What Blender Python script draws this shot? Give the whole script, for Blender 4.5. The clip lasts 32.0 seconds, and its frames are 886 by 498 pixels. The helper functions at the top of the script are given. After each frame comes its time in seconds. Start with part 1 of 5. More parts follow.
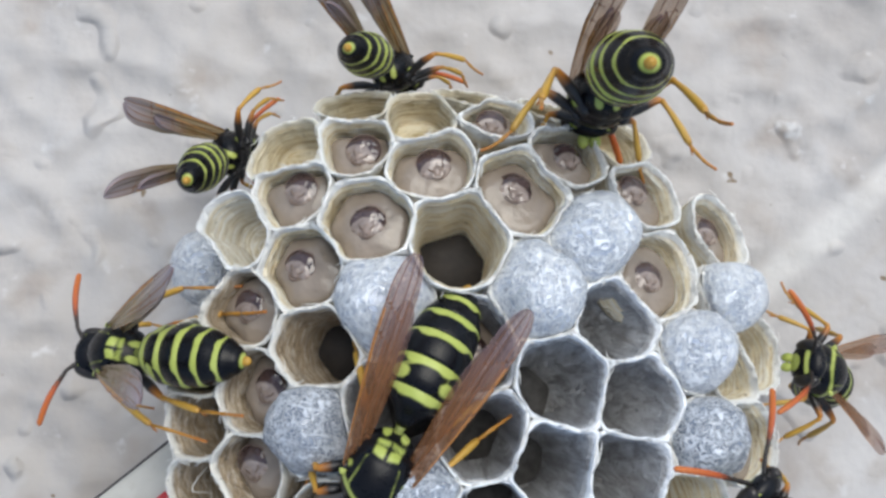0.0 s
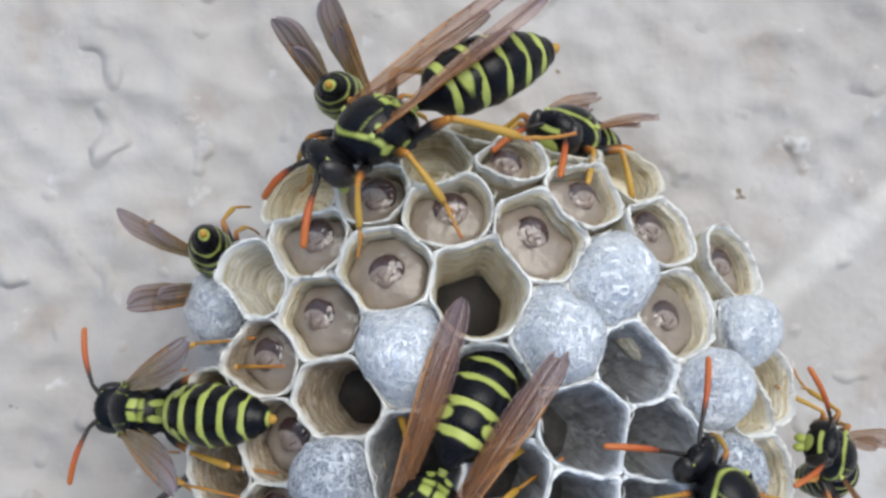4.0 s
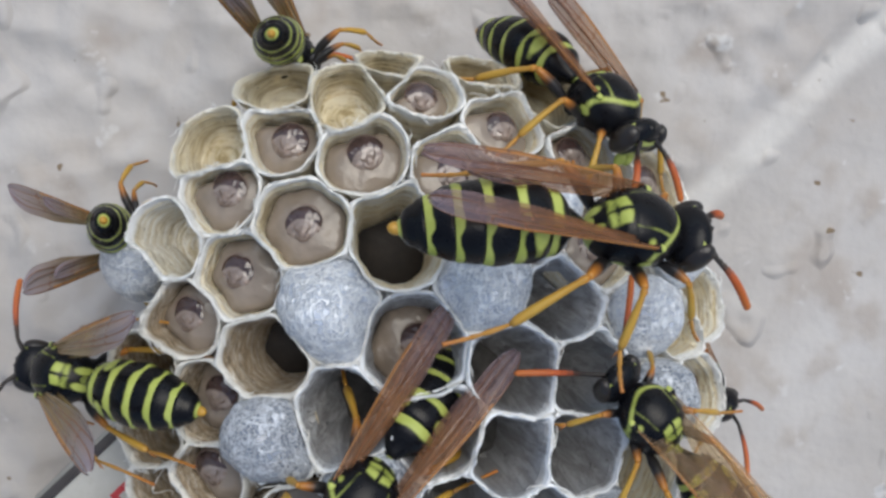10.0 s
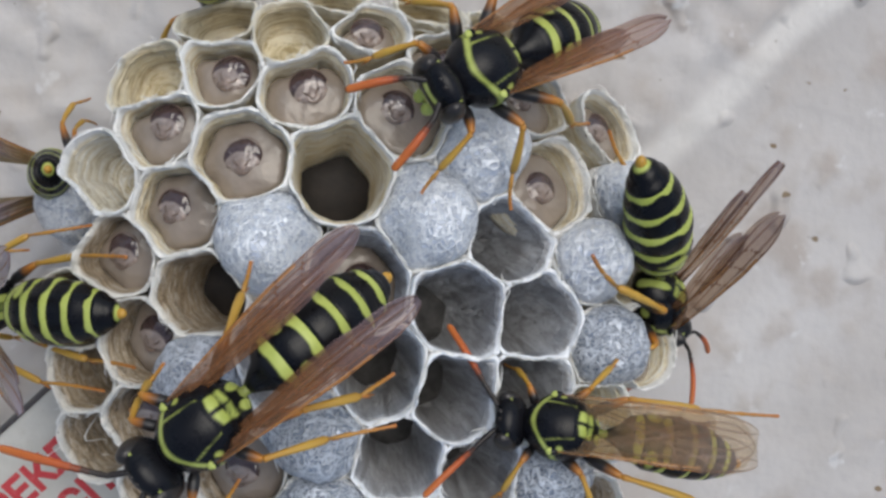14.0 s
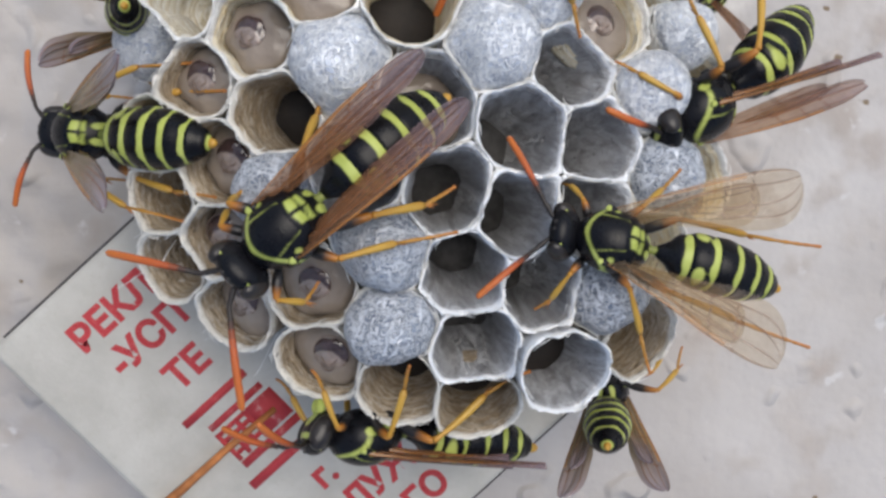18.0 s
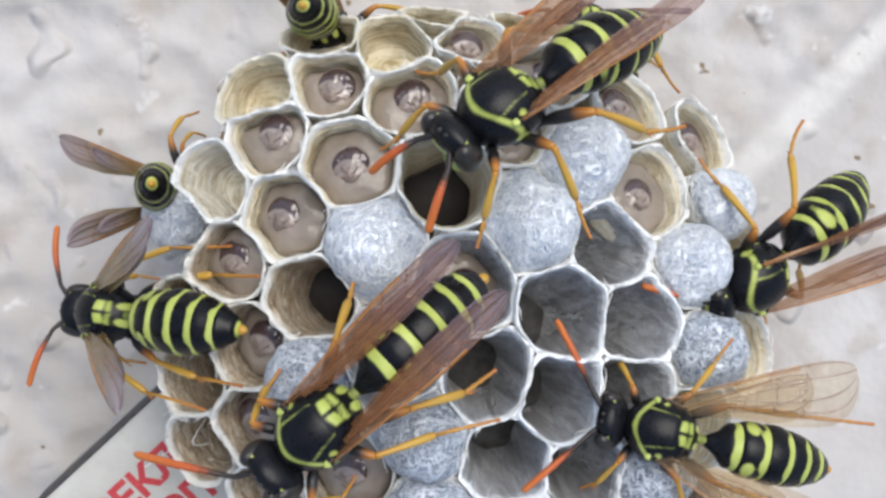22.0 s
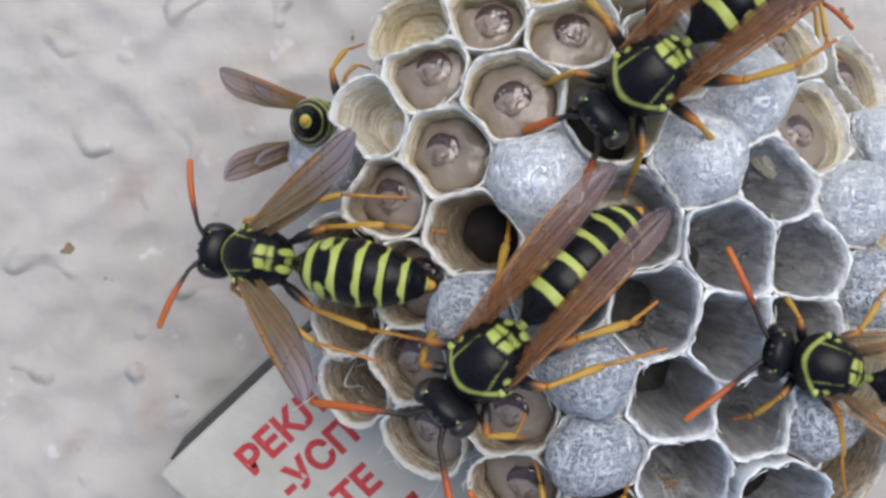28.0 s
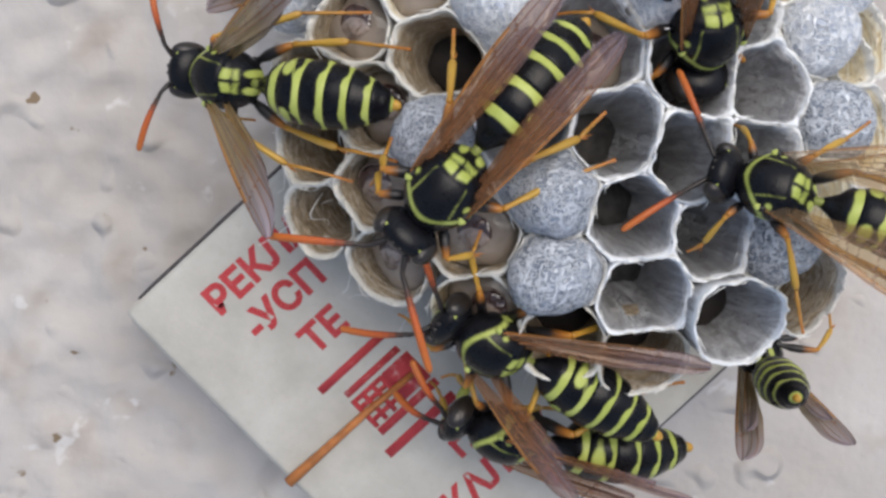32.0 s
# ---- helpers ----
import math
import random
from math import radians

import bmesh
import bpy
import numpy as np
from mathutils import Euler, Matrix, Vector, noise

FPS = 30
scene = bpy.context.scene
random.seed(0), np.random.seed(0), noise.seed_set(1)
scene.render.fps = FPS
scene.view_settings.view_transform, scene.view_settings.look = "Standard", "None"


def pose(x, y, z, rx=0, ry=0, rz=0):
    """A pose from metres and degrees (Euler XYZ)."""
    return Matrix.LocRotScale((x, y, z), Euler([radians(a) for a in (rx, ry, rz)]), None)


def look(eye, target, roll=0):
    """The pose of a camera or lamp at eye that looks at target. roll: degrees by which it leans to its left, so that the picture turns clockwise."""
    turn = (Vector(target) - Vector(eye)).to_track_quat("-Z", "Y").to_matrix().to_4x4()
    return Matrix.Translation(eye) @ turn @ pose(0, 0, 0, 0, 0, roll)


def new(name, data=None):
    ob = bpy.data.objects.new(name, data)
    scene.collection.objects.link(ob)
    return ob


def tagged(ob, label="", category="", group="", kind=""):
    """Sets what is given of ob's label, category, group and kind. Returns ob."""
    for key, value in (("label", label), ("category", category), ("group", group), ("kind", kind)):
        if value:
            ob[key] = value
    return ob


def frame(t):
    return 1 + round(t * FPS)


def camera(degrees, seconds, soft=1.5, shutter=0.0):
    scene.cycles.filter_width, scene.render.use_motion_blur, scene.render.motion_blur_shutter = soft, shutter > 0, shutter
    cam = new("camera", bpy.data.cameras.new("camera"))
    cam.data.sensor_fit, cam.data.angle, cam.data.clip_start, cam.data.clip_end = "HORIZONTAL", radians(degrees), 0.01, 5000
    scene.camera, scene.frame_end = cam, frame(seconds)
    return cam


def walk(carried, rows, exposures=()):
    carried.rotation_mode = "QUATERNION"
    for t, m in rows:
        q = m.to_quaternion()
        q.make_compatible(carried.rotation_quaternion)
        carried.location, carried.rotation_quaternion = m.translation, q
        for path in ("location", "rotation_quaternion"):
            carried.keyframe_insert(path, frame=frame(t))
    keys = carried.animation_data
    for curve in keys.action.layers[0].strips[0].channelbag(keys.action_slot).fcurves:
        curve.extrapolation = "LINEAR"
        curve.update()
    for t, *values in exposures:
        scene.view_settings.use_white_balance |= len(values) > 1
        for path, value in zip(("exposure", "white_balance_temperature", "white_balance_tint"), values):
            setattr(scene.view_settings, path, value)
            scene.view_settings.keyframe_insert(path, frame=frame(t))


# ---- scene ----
MM = 0.001

# ---- camera ----
cam = camera(42.0, 32.0, soft=2.9)
PATH = [
    (0, -0.00965, 0.00454, 0.09012, 2.08, -2.96, 3.80),
    (0.5, -0.00993, 0.00458, 0.09036, 2.39, -2.94, 3.50),
    (1, -0.01098, 0.00499, 0.09064, 2.19, -3.44, 3.45),
    (1.5, -0.01072, 0.00548, 0.09065, 2.39, -3.26, 3.38),
    (2, -0.01078, 0.00612, 0.09060, 2.58, -3.48, 3.35),
    (2.5, -0.01064, 0.00585, 0.09038, 2.79, -3.50, 3.43),
    (3, -0.01064, 0.00532, 0.09016, 2.94, -3.60, 3.53),
    (3.5, -0.01122, 0.00738, 0.09011, 2.22, -3.42, 3.16),
    (5.5, -0.01374, 0.01737, 0.08951, -8.20, -5.71, -0.03),
    (6, -0.01423, 0.01887, 0.08889, -7.76, -5.91, -1.38),
    (6.5, -0.01379, 0.01868, 0.08892, -7.64, -5.71, -1.31),
    (7, -0.01417, 0.01762, 0.08903, -8.60, -5.87, -1.49),
    (7.5, -0.01358, 0.01731, 0.08902, -8.59, -5.74, -1.46),
    (8, -0.01188, 0.01772, 0.08803, -7.93, -6.65, -1.17),
    (8.5, -0.01086, 0.01734, 0.08752, -7.47, -6.88, -1.15),
    (9, -0.01047, 0.01642, 0.08776, -7.25, -6.72, -0.97),
    (9.5, -0.01058, 0.01590, 0.08794, -7.31, -6.75, -0.93),
    (10, -0.01059, 0.01561, 0.08808, -7.38, -6.80, -0.80),
    (10.5, -0.01068, 0.01559, 0.08776, -7.36, -6.92, -0.85),
    (11, -0.01002, 0.01543, 0.08741, -6.62, -7.40, -0.67),
    (11.5, -0.00956, 0.01434, 0.08683, -6.32, -7.86, -0.49),
    (12, -0.00912, 0.01361, 0.08692, -6.17, -7.99, -0.42),
    (12.5, -0.00905, 0.01284, 0.08695, -6.44, -8.18, -0.18),
    (13, -0.00925, 0.01170, 0.08698, -6.90, -8.14, -0.02),
    (13.5, -0.00929, 0.01123, 0.08699, -6.68, -8.10, -0.04),
    (14, -0.00908, 0.01103, 0.08698, -6.79, -8.28, -0.02),
    (14.5, -0.00835, 0.01035, 0.08695, -6.90, -8.97, 0.26),
    (16.5, -0.00842, 0.00697, 0.08728, -6.96, -8.79, 0.24),
    (17, -0.00963, 0.00604, 0.08865, -7.65, -7.76, 0.19),
    (17.5, -0.01055, 0.00549, 0.08992, -8.03, -6.74, 0.07),
    (18, -0.01116, 0.00399, 0.09053, -9.23, -6.42, -0.03),
    (18.5, -0.01127, 0.00270, 0.09100, -10.27, -6.18, 0.04),
    (19, -0.01126, 0.00252, 0.09095, -10.40, -6.30, 0.10),
    (19.5, -0.01197, 0.00340, 0.09068, -9.89, -6.05, -0.36),
    (20, -0.01304, 0.00499, 0.09036, -9.04, -5.90, -0.70),
    (20.5, -0.01316, 0.00649, 0.08947, -7.49, -5.99, -0.45),
    (21, -0.01276, 0.00756, 0.08878, -6.39, -5.96, -0.42),
    (21.5, -0.01282, 0.00835, 0.08834, -5.27, -6.15, -0.47),
    (22, -0.01266, 0.00938, 0.08802, -4.91, -6.14, -0.62),
    (22.5, -0.01274, 0.01105, 0.08752, -4.36, -6.26, -0.79),
    (23, -0.01264, 0.01195, 0.08743, -4.01, -6.33, -0.92),
    (23.5, -0.01242, 0.01188, 0.08756, -3.77, -6.30, -0.86),
    (24, -0.01217, 0.01265, 0.08725, -3.48, -6.08, -1.08),
    (24.5, -0.01227, 0.01219, 0.08719, -3.01, -6.30, -0.93),
    (26.5, -0.01500, 0.01286, 0.08586, -5.08, -4.10, -1.10),
    (27, -0.01828, 0.00896, 0.08641, -4.37, -4.18, -0.86),
    (27.5, -0.01876, 0.00733, 0.08651, -4.94, -3.87, -0.83),
    (28, -0.01909, 0.00626, 0.08678, -5.35, -3.76, -0.87),
    (28.5, -0.01928, 0.00508, 0.08687, -6.20, -3.90, -0.93),
    (29, -0.01931, 0.00372, 0.08713, -6.42, -4.16, -0.84),
    (29.5, -0.01909, 0.00248, 0.08746, -7.19, -4.28, -0.67),
    (30, -0.01904, 0.00128, 0.08797, -7.66, -4.44, -0.58),
    (30.5, -0.01867, -0.00007, 0.08808, -8.21, -4.69, -0.43),
    (31, -0.01855, -0.00060, 0.08819, -8.44, -4.68, -0.43),
    (31.5, -0.01855, -0.00021, 0.08812, -8.48, -4.77, -0.49),
    (32, -0.01856, -0.00064, 0.08811, -8.07, -4.88, -0.44),
]
walk(cam, [(t, pose(*p)) for t, *p in PATH], exposures=[(0, 0.27, 6250, 4), (3.5, 0.25, 6250, 4), (5.5, 0.05, 6330, 5), (8, 0.02, 6350, 5), (11, 0.01, 6350, 5), (14.5, -0.04, 6380, 6), (17, 0.07, 6400, 7), (18.5, 0.18, 6520, 8), (20.5, 0.35, 6470, 7), (22, 0.47, 6350, 6), (23, 0.29, 6330, 6), (24.5, 0.15, 6330, 6), (26.5, 0.14, 6350, 7), (29, 0.17, 6450, 8), (32, 0.20, 6600, 8)])

# ---- light ----
world = bpy.data.worlds.new("sky")
world.use_nodes = True
scene.world = world
wn = world.node_tree.nodes
sky = wn.new("ShaderNodeTexSky")
sky.sky_type = "NISHITA"
sky.sun_disc = False
sky.sun_elevation = radians(65)
sky.sun_rotation = radians(22)
sky.air_density, sky.dust_density, sky.ozone_density = 1.0, 3.0, 0.6
wn["Background"].inputs["Strength"].default_value = 0.15
world.node_tree.links.new(sky.outputs["Color"], wn["Background"].inputs["Color"])
sun_data = bpy.data.lights.new("sun", "SUN")
sun_data.energy, sun_data.angle, sun_data.color = 1.45, radians(50), (1.0, 0.975, 0.94)
sun = new("sun", sun_data)
sun.matrix_world = look((0.035, 0.085, 0.2), (0, 0, 0))


# ---- materials ----
class Mat:
    """A node material with short ways to add nodes."""

    def __init__(self, name):
        self.mat = bpy.data.materials.new(name)
        self.mat.use_nodes = True
        self.tree = self.mat.node_tree
        self.bsdf = self.tree.nodes["Principled BSDF"]

    def add(self, kind, **values):
        node = self.tree.nodes.new("ShaderNode" + kind)
        for key, value in values.items():
            node.inputs[key.replace("_", " ")].default_value = value
        return node

    def link(self, a, b):
        self.tree.links.new(a, b)

    def coords(self, kind="Object", stretch=None):
        out = self.add("TexCoord").outputs[kind]
        if stretch:
            mapping = self.add("Mapping", Scale=stretch)
            self.link(out, mapping.inputs["Vector"])
            out = mapping.outputs["Vector"]
        return out

    def noise(self, scale, detail=4.0, where=None, rough=0.55, distort=0.0):
        node = self.add("TexNoise", Scale=scale, Detail=detail, Roughness=rough, Distortion=distort)
        self.link(where or self.coords(), node.inputs["Vector"])
        return node.outputs["Fac"]

    def ramp(self, fac, *stops):
        node = self.tree.nodes.new("ShaderNodeValToRGB")
        band = node.color_ramp
        while len(band.elements) < len(stops):
            band.elements.new(0.5)
        for el, (at, colour) in zip(band.elements, stops):
            el.position, el.color = at, (*colour, 1)
        self.link(fac, node.inputs["Fac"])
        return node.outputs["Color"]

    def mix(self, fac, a, b, blend="MIX"):
        node = self.tree.nodes.new("ShaderNodeMix")
        node.data_type, node.blend_type = "RGBA", blend
        slots = [s for s in node.inputs if s.enabled]
        for value, socket in zip((fac, a, b), slots):
            if isinstance(value, (int, float)):
                socket.default_value = value
            elif isinstance(value, tuple):
                socket.default_value = (*value, 1)
            else:
                self.link(value, socket)
        return [s for s in node.outputs if s.enabled][0]

    def math(self, op, a, b=0.0):
        node = self.tree.nodes.new("ShaderNodeMath")
        node.operation = op
        for value, socket in zip((a, b), node.inputs):
            if isinstance(value, (int, float)):
                socket.default_value = value
            else:
                self.link(value, socket)
        return node.outputs[0]

    def attribute(self, name):
        node = self.tree.nodes.new("ShaderNodeAttribute")
        node.attribute_name = name
        return node.outputs["Fac"]

    def step(self, value, low, high):
        node = self.tree.nodes.new("ShaderNodeMapRange")
        node.interpolation_type = "SMOOTHSTEP"
        node.inputs["From Min"].default_value, node.inputs["From Max"].default_value = low, high
        self.link(value, node.inputs["Value"])
        return node.outputs["Result"]

    def rand(self):
        return self.tree.nodes.new("ShaderNodeObjectInfo").outputs["Random"]

    def bump(self, height, depth, strength=1.0):
        node = self.add("Bump", Strength=strength, Distance=depth)
        self.link(height, node.inputs["Height"])
        self.link(node.outputs["Normal"], self.bsdf.inputs["Normal"])
        return node

    def done(self, colour=None, rough=0.6, **values):
        if isinstance(colour, tuple):
            self.bsdf.inputs["Base Color"].default_value = (*colour, 1)
        elif colour is not None:
            self.link(colour, self.bsdf.inputs["Base Color"])
        if isinstance(rough, float):
            self.bsdf.inputs["Roughness"].default_value = rough
        else:
            self.link(rough, self.bsdf.inputs["Roughness"])
        for key, value in values.items():
            self.bsdf.inputs[key.replace("_", " ")].default_value = value
        return self.mat


def plaster_material():
    m = Mat("weathered_plaster")
    big, mid, fine = m.noise(45, 4), m.noise(170, 3, rough=0.5), m.noise(900, 3)
    tone = m.ramp(big, (0.3, (0.395, 0.36, 0.33)), (0.55, (0.475, 0.445, 0.42)), (0.75, (0.53, 0.505, 0.485)))
    tone = m.mix(m.math("MULTIPLY", m.step(mid, 0.54, 0.74), 0.7), tone, (0.36, 0.305, 0.26))
    tone = m.mix(m.math("MULTIPLY", m.step(m.noise(120, 3, distort=0.5), 0.55, 0.70), 0.4), tone, (0.40, 0.345, 0.30))
    tone = m.mix(m.step(m.noise(330, 3), 0.66, 0.74), tone, (0.55, 0.53, 0.51))
    tone = m.mix(m.math("MULTIPLY", m.step(m.attribute("mark"), 0.15, 0.95), 0.6), tone, (0.70, 0.665, 0.615))
    specks = m.step(m.noise(420, 2), 0.72, 0.76)
    tone = m.mix(specks, tone, (0.20, 0.145, 0.09))
    lumps = m.step(m.noise(260, 1), 0.64, 0.78)
    m.bump(m.math("ADD", mid, m.math("ADD", m.math("MULTIPLY", fine, 0.10), m.math("MULTIPLY", lumps, 0.6))), 0.0010, 0.75)
    return m.done(tone, 0.85)


def paper_material(name, dark, mid, light, rim, courses=1.0):
    """Chewed wood fibre in wavy courses along the rim, paler at the edge, where fresh pulp is laid on."""
    m = Mat(name)
    spread = 0.25 + 0.5 * (1 - courses)
    flat = m.coords("Object", (spread, spread, spread))
    course = m.tree.nodes.new("ShaderNodeCombineXYZ")
    m.link(m.math("MULTIPLY", m.attribute("drop"), 0.0035 * courses), course.inputs["Z"])
    both = m.tree.nodes.new("ShaderNodeVectorMath")
    m.link(flat, both.inputs[0])
    m.link(course.outputs[0], both.inputs[1])
    layers = m.noise(950, 6, both.outputs[0], 0.72, 2.0)
    fibre = m.noise(2600, 3, both.outputs[0], 0.7, 0.8)
    blotch = m.noise(260, 4)
    tone = m.ramp(layers, (0.38, dark), (0.49, mid), (0.58, light))
    tone = m.mix(m.math("MULTIPLY", m.step(fibre, 0.48, 0.62), 0.6 * courses), tone, rim)
    tone = m.mix(m.math("MULTIPLY", m.step(blotch, 0.5, 0.66), 0.4), tone, dark)
    tone = m.mix(m.math("MULTIPLY", m.rand(), 0.2), tone, dark)
    edge = m.step(m.math("ADD", m.attribute("rim"), m.math("MULTIPLY", layers, 0.5)), 0.62, 0.94)
    tone = m.mix(m.math("MULTIPLY", edge, 0.9), tone, rim)
    tone = m.mix(m.math("MULTIPLY", m.step(m.noise(2400, 2), 0.68, 0.73), 0.75), tone, tuple(v * 0.5 for v in dark))
    m.bump(m.math("ADD", m.math("MULTIPLY", layers, 1.2), m.math("ADD", m.math("MULTIPLY", fibre, 0.8), m.noise(3500, 3))), 0.00008 + 0.00014 * courses, 0.9)
    return m.done(tone, 0.7)


def silk_material(name, low, high, thread):
    """Threads of white silk spun over one another, with a wet-looking gloss."""
    m = Mat(name)
    where = m.coords()

    def strand(scale, distort, stretch, width):
        n = m.noise(scale, 2, m.coords("Object", stretch), 0.5, distort)
        return m.step(m.math("ABSOLUTE", m.math("SUBTRACT", n, 0.5)), width, 0.0)

    threads = m.math("MAXIMUM", strand(1150, 1.2, (1, 0.3, 1), 0.045), strand(1250, 1.2, (0.3, 1, 1), 0.045))
    threads = m.math("MAXIMUM", threads, m.math("MAXIMUM", strand(2300, 1.2, (1, 0.4, 0.6), 0.05), strand(2600, 1.2, (0.4, 1, 0.6), 0.05)))
    patch = m.noise(420, 4, where)
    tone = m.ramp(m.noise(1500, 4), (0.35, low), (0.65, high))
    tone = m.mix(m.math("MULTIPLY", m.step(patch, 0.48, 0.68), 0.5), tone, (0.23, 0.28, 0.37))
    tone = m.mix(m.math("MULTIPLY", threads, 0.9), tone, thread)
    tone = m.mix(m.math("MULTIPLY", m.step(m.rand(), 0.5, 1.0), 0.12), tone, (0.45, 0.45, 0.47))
    m.bump(m.math("ADD", threads, patch), 0.00016, 0.8)
    return m.done(tone, m.ramp(patch, (0.3, (0.14,) * 3), (0.7, (0.32,) * 3)), Specular_IOR_Level=0.75)


def larva_material():
    m = Mat("larva_skin")
    tone = m.ramp(m.noise(300, 3), (0.3, (0.18, 0.145, 0.112)), (0.7, (0.285, 0.235, 0.19)))
    m.bump(m.noise(1100, 3), 0.0002, 0.6)
    return m.done(tone, 0.2)


def larva_head_material():
    """Dark brown crown, greyish wet face below it."""
    m = Mat("larva_head")
    field = m.math("ADD", m.attribute("mark"), m.math("MULTIPLY", m.math("SUBTRACT", m.noise(1400, 3), 0.5), 0.35))
    crown = m.ramp(m.noise(1300, 3), (0.3, (0.028, 0.016, 0.015)), (0.7, (0.075, 0.046, 0.042)))
    face = m.ramp(m.noise(1700, 3), (0.3, (0.19, 0.145, 0.12)), (0.7, (0.33, 0.27, 0.235)))
    m.bump(m.noise(1000, 2), 0.0004, 0.9)
    return m.done(m.mix(m.step(field, -0.08, 0.10), face, crown), 0.07, Specular_IOR_Level=0.8)


def plain_material(name, colour, rough=0.4, scale=600.0, spread=0.25, depth=0.00005, **values):
    m = Mat(name)
    low = tuple(c * (1 - spread) for c in colour)
    high = tuple(min(1, c * (1 + spread)) for c in colour)
    n = m.noise(scale, 4)
    tone = m.ramp(n, (0.3, low), (0.7, high))
    m.bump(m.noise(scale * 3, 3), depth, 0.6)
    return m.done(tone, rough, **values)


def cuticle_material():
    """Black wasp cuticle with yellow where the attribute says so."""
    m = Mat("wasp_cuticle")
    field = m.math("ADD", m.attribute("mark"), m.math("MULTIPLY", m.math("SUBTRACT", m.noise(900, 3), 0.5), 0.08))
    yellow = m.ramp(m.noise(500, 3), (0.3, (0.31, 0.36, 0.07)), (0.7, (0.46, 0.51, 0.14)))
    black = m.ramp(m.noise(700, 3), (0.3, (0.003, 0.003, 0.004)), (0.7, (0.008, 0.008, 0.010)))
    tone = m.mix(m.step(field, -0.04, 0.04), black, yellow)
    m.bump(m.noise(6000, 2), 0.00002, 0.5)
    return m.done(tone, m.ramp(m.noise(1500, 2), (0.3, (0.22,) * 3), (0.7, (0.36,) * 3)), Specular_IOR_Level=0.2)


def leg_material():
    """Black at the root, orange and yellow further out."""
    m = Mat("wasp_leg")
    tone = m.ramp(m.attribute("mark"), (0.0, (0.01, 0.01, 0.012)), (0.13, (0.012, 0.01, 0.01)), (0.22, (0.36, 0.13, 0.015)), (0.40, (0.44, 0.22, 0.025)), (0.62, (0.48, 0.29, 0.045)), (0.78, (0.41, 0.20, 0.03)), (1.0, (0.40, 0.14, 0.025)))
    m.bump(m.noise(4000, 2), 0.00002, 0.6)
    return m.done(tone, 0.42)


def antenna_material():
    m = Mat("wasp_antenna")
    tone = m.ramp(m.attribute("mark"), (0.0, (0.012, 0.01, 0.01)), (0.40, (0.02, 0.012, 0.008)), (0.56, (0.40, 0.075, 0.013)), (1.0, (0.50, 0.14, 0.025)))
    return m.done(tone, 0.5)


def wing_material(name, cover_by, tint=(0.93, 0.86, 0.80), low=(0.35, 0.20, 0.12), high=(0.50, 0.33, 0.235)):
    """Smoky amber membrane, clear enough to see through, with darker veins."""
    m = Mat(name)
    vein = m.attribute("mark")
    amber = m.ramp(m.noise(250, 3), (0.3, low), (0.7, high))
    tone = m.mix(m.attribute("tip"), amber, (0.27, 0.235, 0.30))
    tone = m.mix(m.step(m.attribute("edge"), 0.3, 0.8), tone, (0.40, 0.17, 0.03))
    tone = m.mix(m.step(vein, 0.5, 0.8), tone, (0.14, 0.06, 0.025))
    clear = m.add("BsdfTransparent")
    clear.inputs["Color"].default_value = (*tint, 1)
    mix = m.tree.nodes.new("ShaderNodeMixShader")
    cover = m.math("ADD", cover_by, m.math("MULTIPLY", m.math("MAXIMUM", m.step(vein, 0.5, 0.8), m.step(m.attribute("edge"), 0.3, 0.8)), 0.55))
    m.link(cover, mix.inputs["Fac"])
    m.link(clear.outputs[0], mix.inputs[1])
    m.link(m.bsdf.outputs[0], mix.inputs[2])
    m.link(mix.outputs[0], m.tree.nodes["Material Output"].inputs["Surface"])
    m.bump(vein, 0.00005, 0.6)
    return m.done(tone, 0.2, Specular_IOR_Level=0.5)


def cardboard_material():
    m = Mat("box_paper")
    tone = m.ramp(m.noise(260, 5), (0.3, (0.40, 0.38, 0.335)), (0.7, (0.52, 0.50, 0.45)))
    tone = m.mix(m.math("MULTIPLY", m.step(m.noise(2500, 2), 0.55, 0.7), 0.3), tone, (0.42, 0.39, 0.33))
    m.bump(m.noise(1800, 4), 0.00008, 0.6)
    return m.done(tone, 0.8)


def ink_material():
    m = Mat("red_ink")
    tone = m.ramp(m.noise(1300, 4), (0.22, (0.55, 0.28, 0.25)), (0.38, (0.46, 0.045, 0.05)), (0.8, (0.38, 0.025, 0.035)))
    return m.done(tone, 0.75)


PLASTER = plaster_material()
PAPER_TAN = paper_material("nest_paper_tan", (0.48, 0.35, 0.15), (0.90, 0.79, 0.52), (0.97, 0.93, 0.80), (0.97, 0.968, 0.945))
PAPER_STRAW = paper_material("nest_paper_straw", (0.36, 0.27, 0.13), (0.68, 0.58, 0.37), (0.82, 0.75, 0.57), (0.86, 0.81, 0.68))
PAPER_GREY = paper_material("nest_paper_grey", (0.235, 0.23, 0.228), (0.325, 0.325, 0.33), (0.45, 0.46, 0.475), (0.94, 0.96, 0.98), 0.2)
PAPER_BROWN = paper_material("nest_paper_brown", (0.20, 0.145, 0.085), (0.37, 0.285, 0.185), (0.54, 0.45, 0.33), (0.88, 0.86, 0.80), 0.6)
PAPER_WHITE = paper_material("nest_paper_white", (0.46, 0.38, 0.23), (0.74, 0.67, 0.50), (0.87, 0.85, 0.77), (0.95, 0.955, 0.95))
SILK = silk_material("spun_silk", (0.40, 0.45, 0.55), (0.74, 0.79, 0.87), (0.95, 0.975, 1.0))
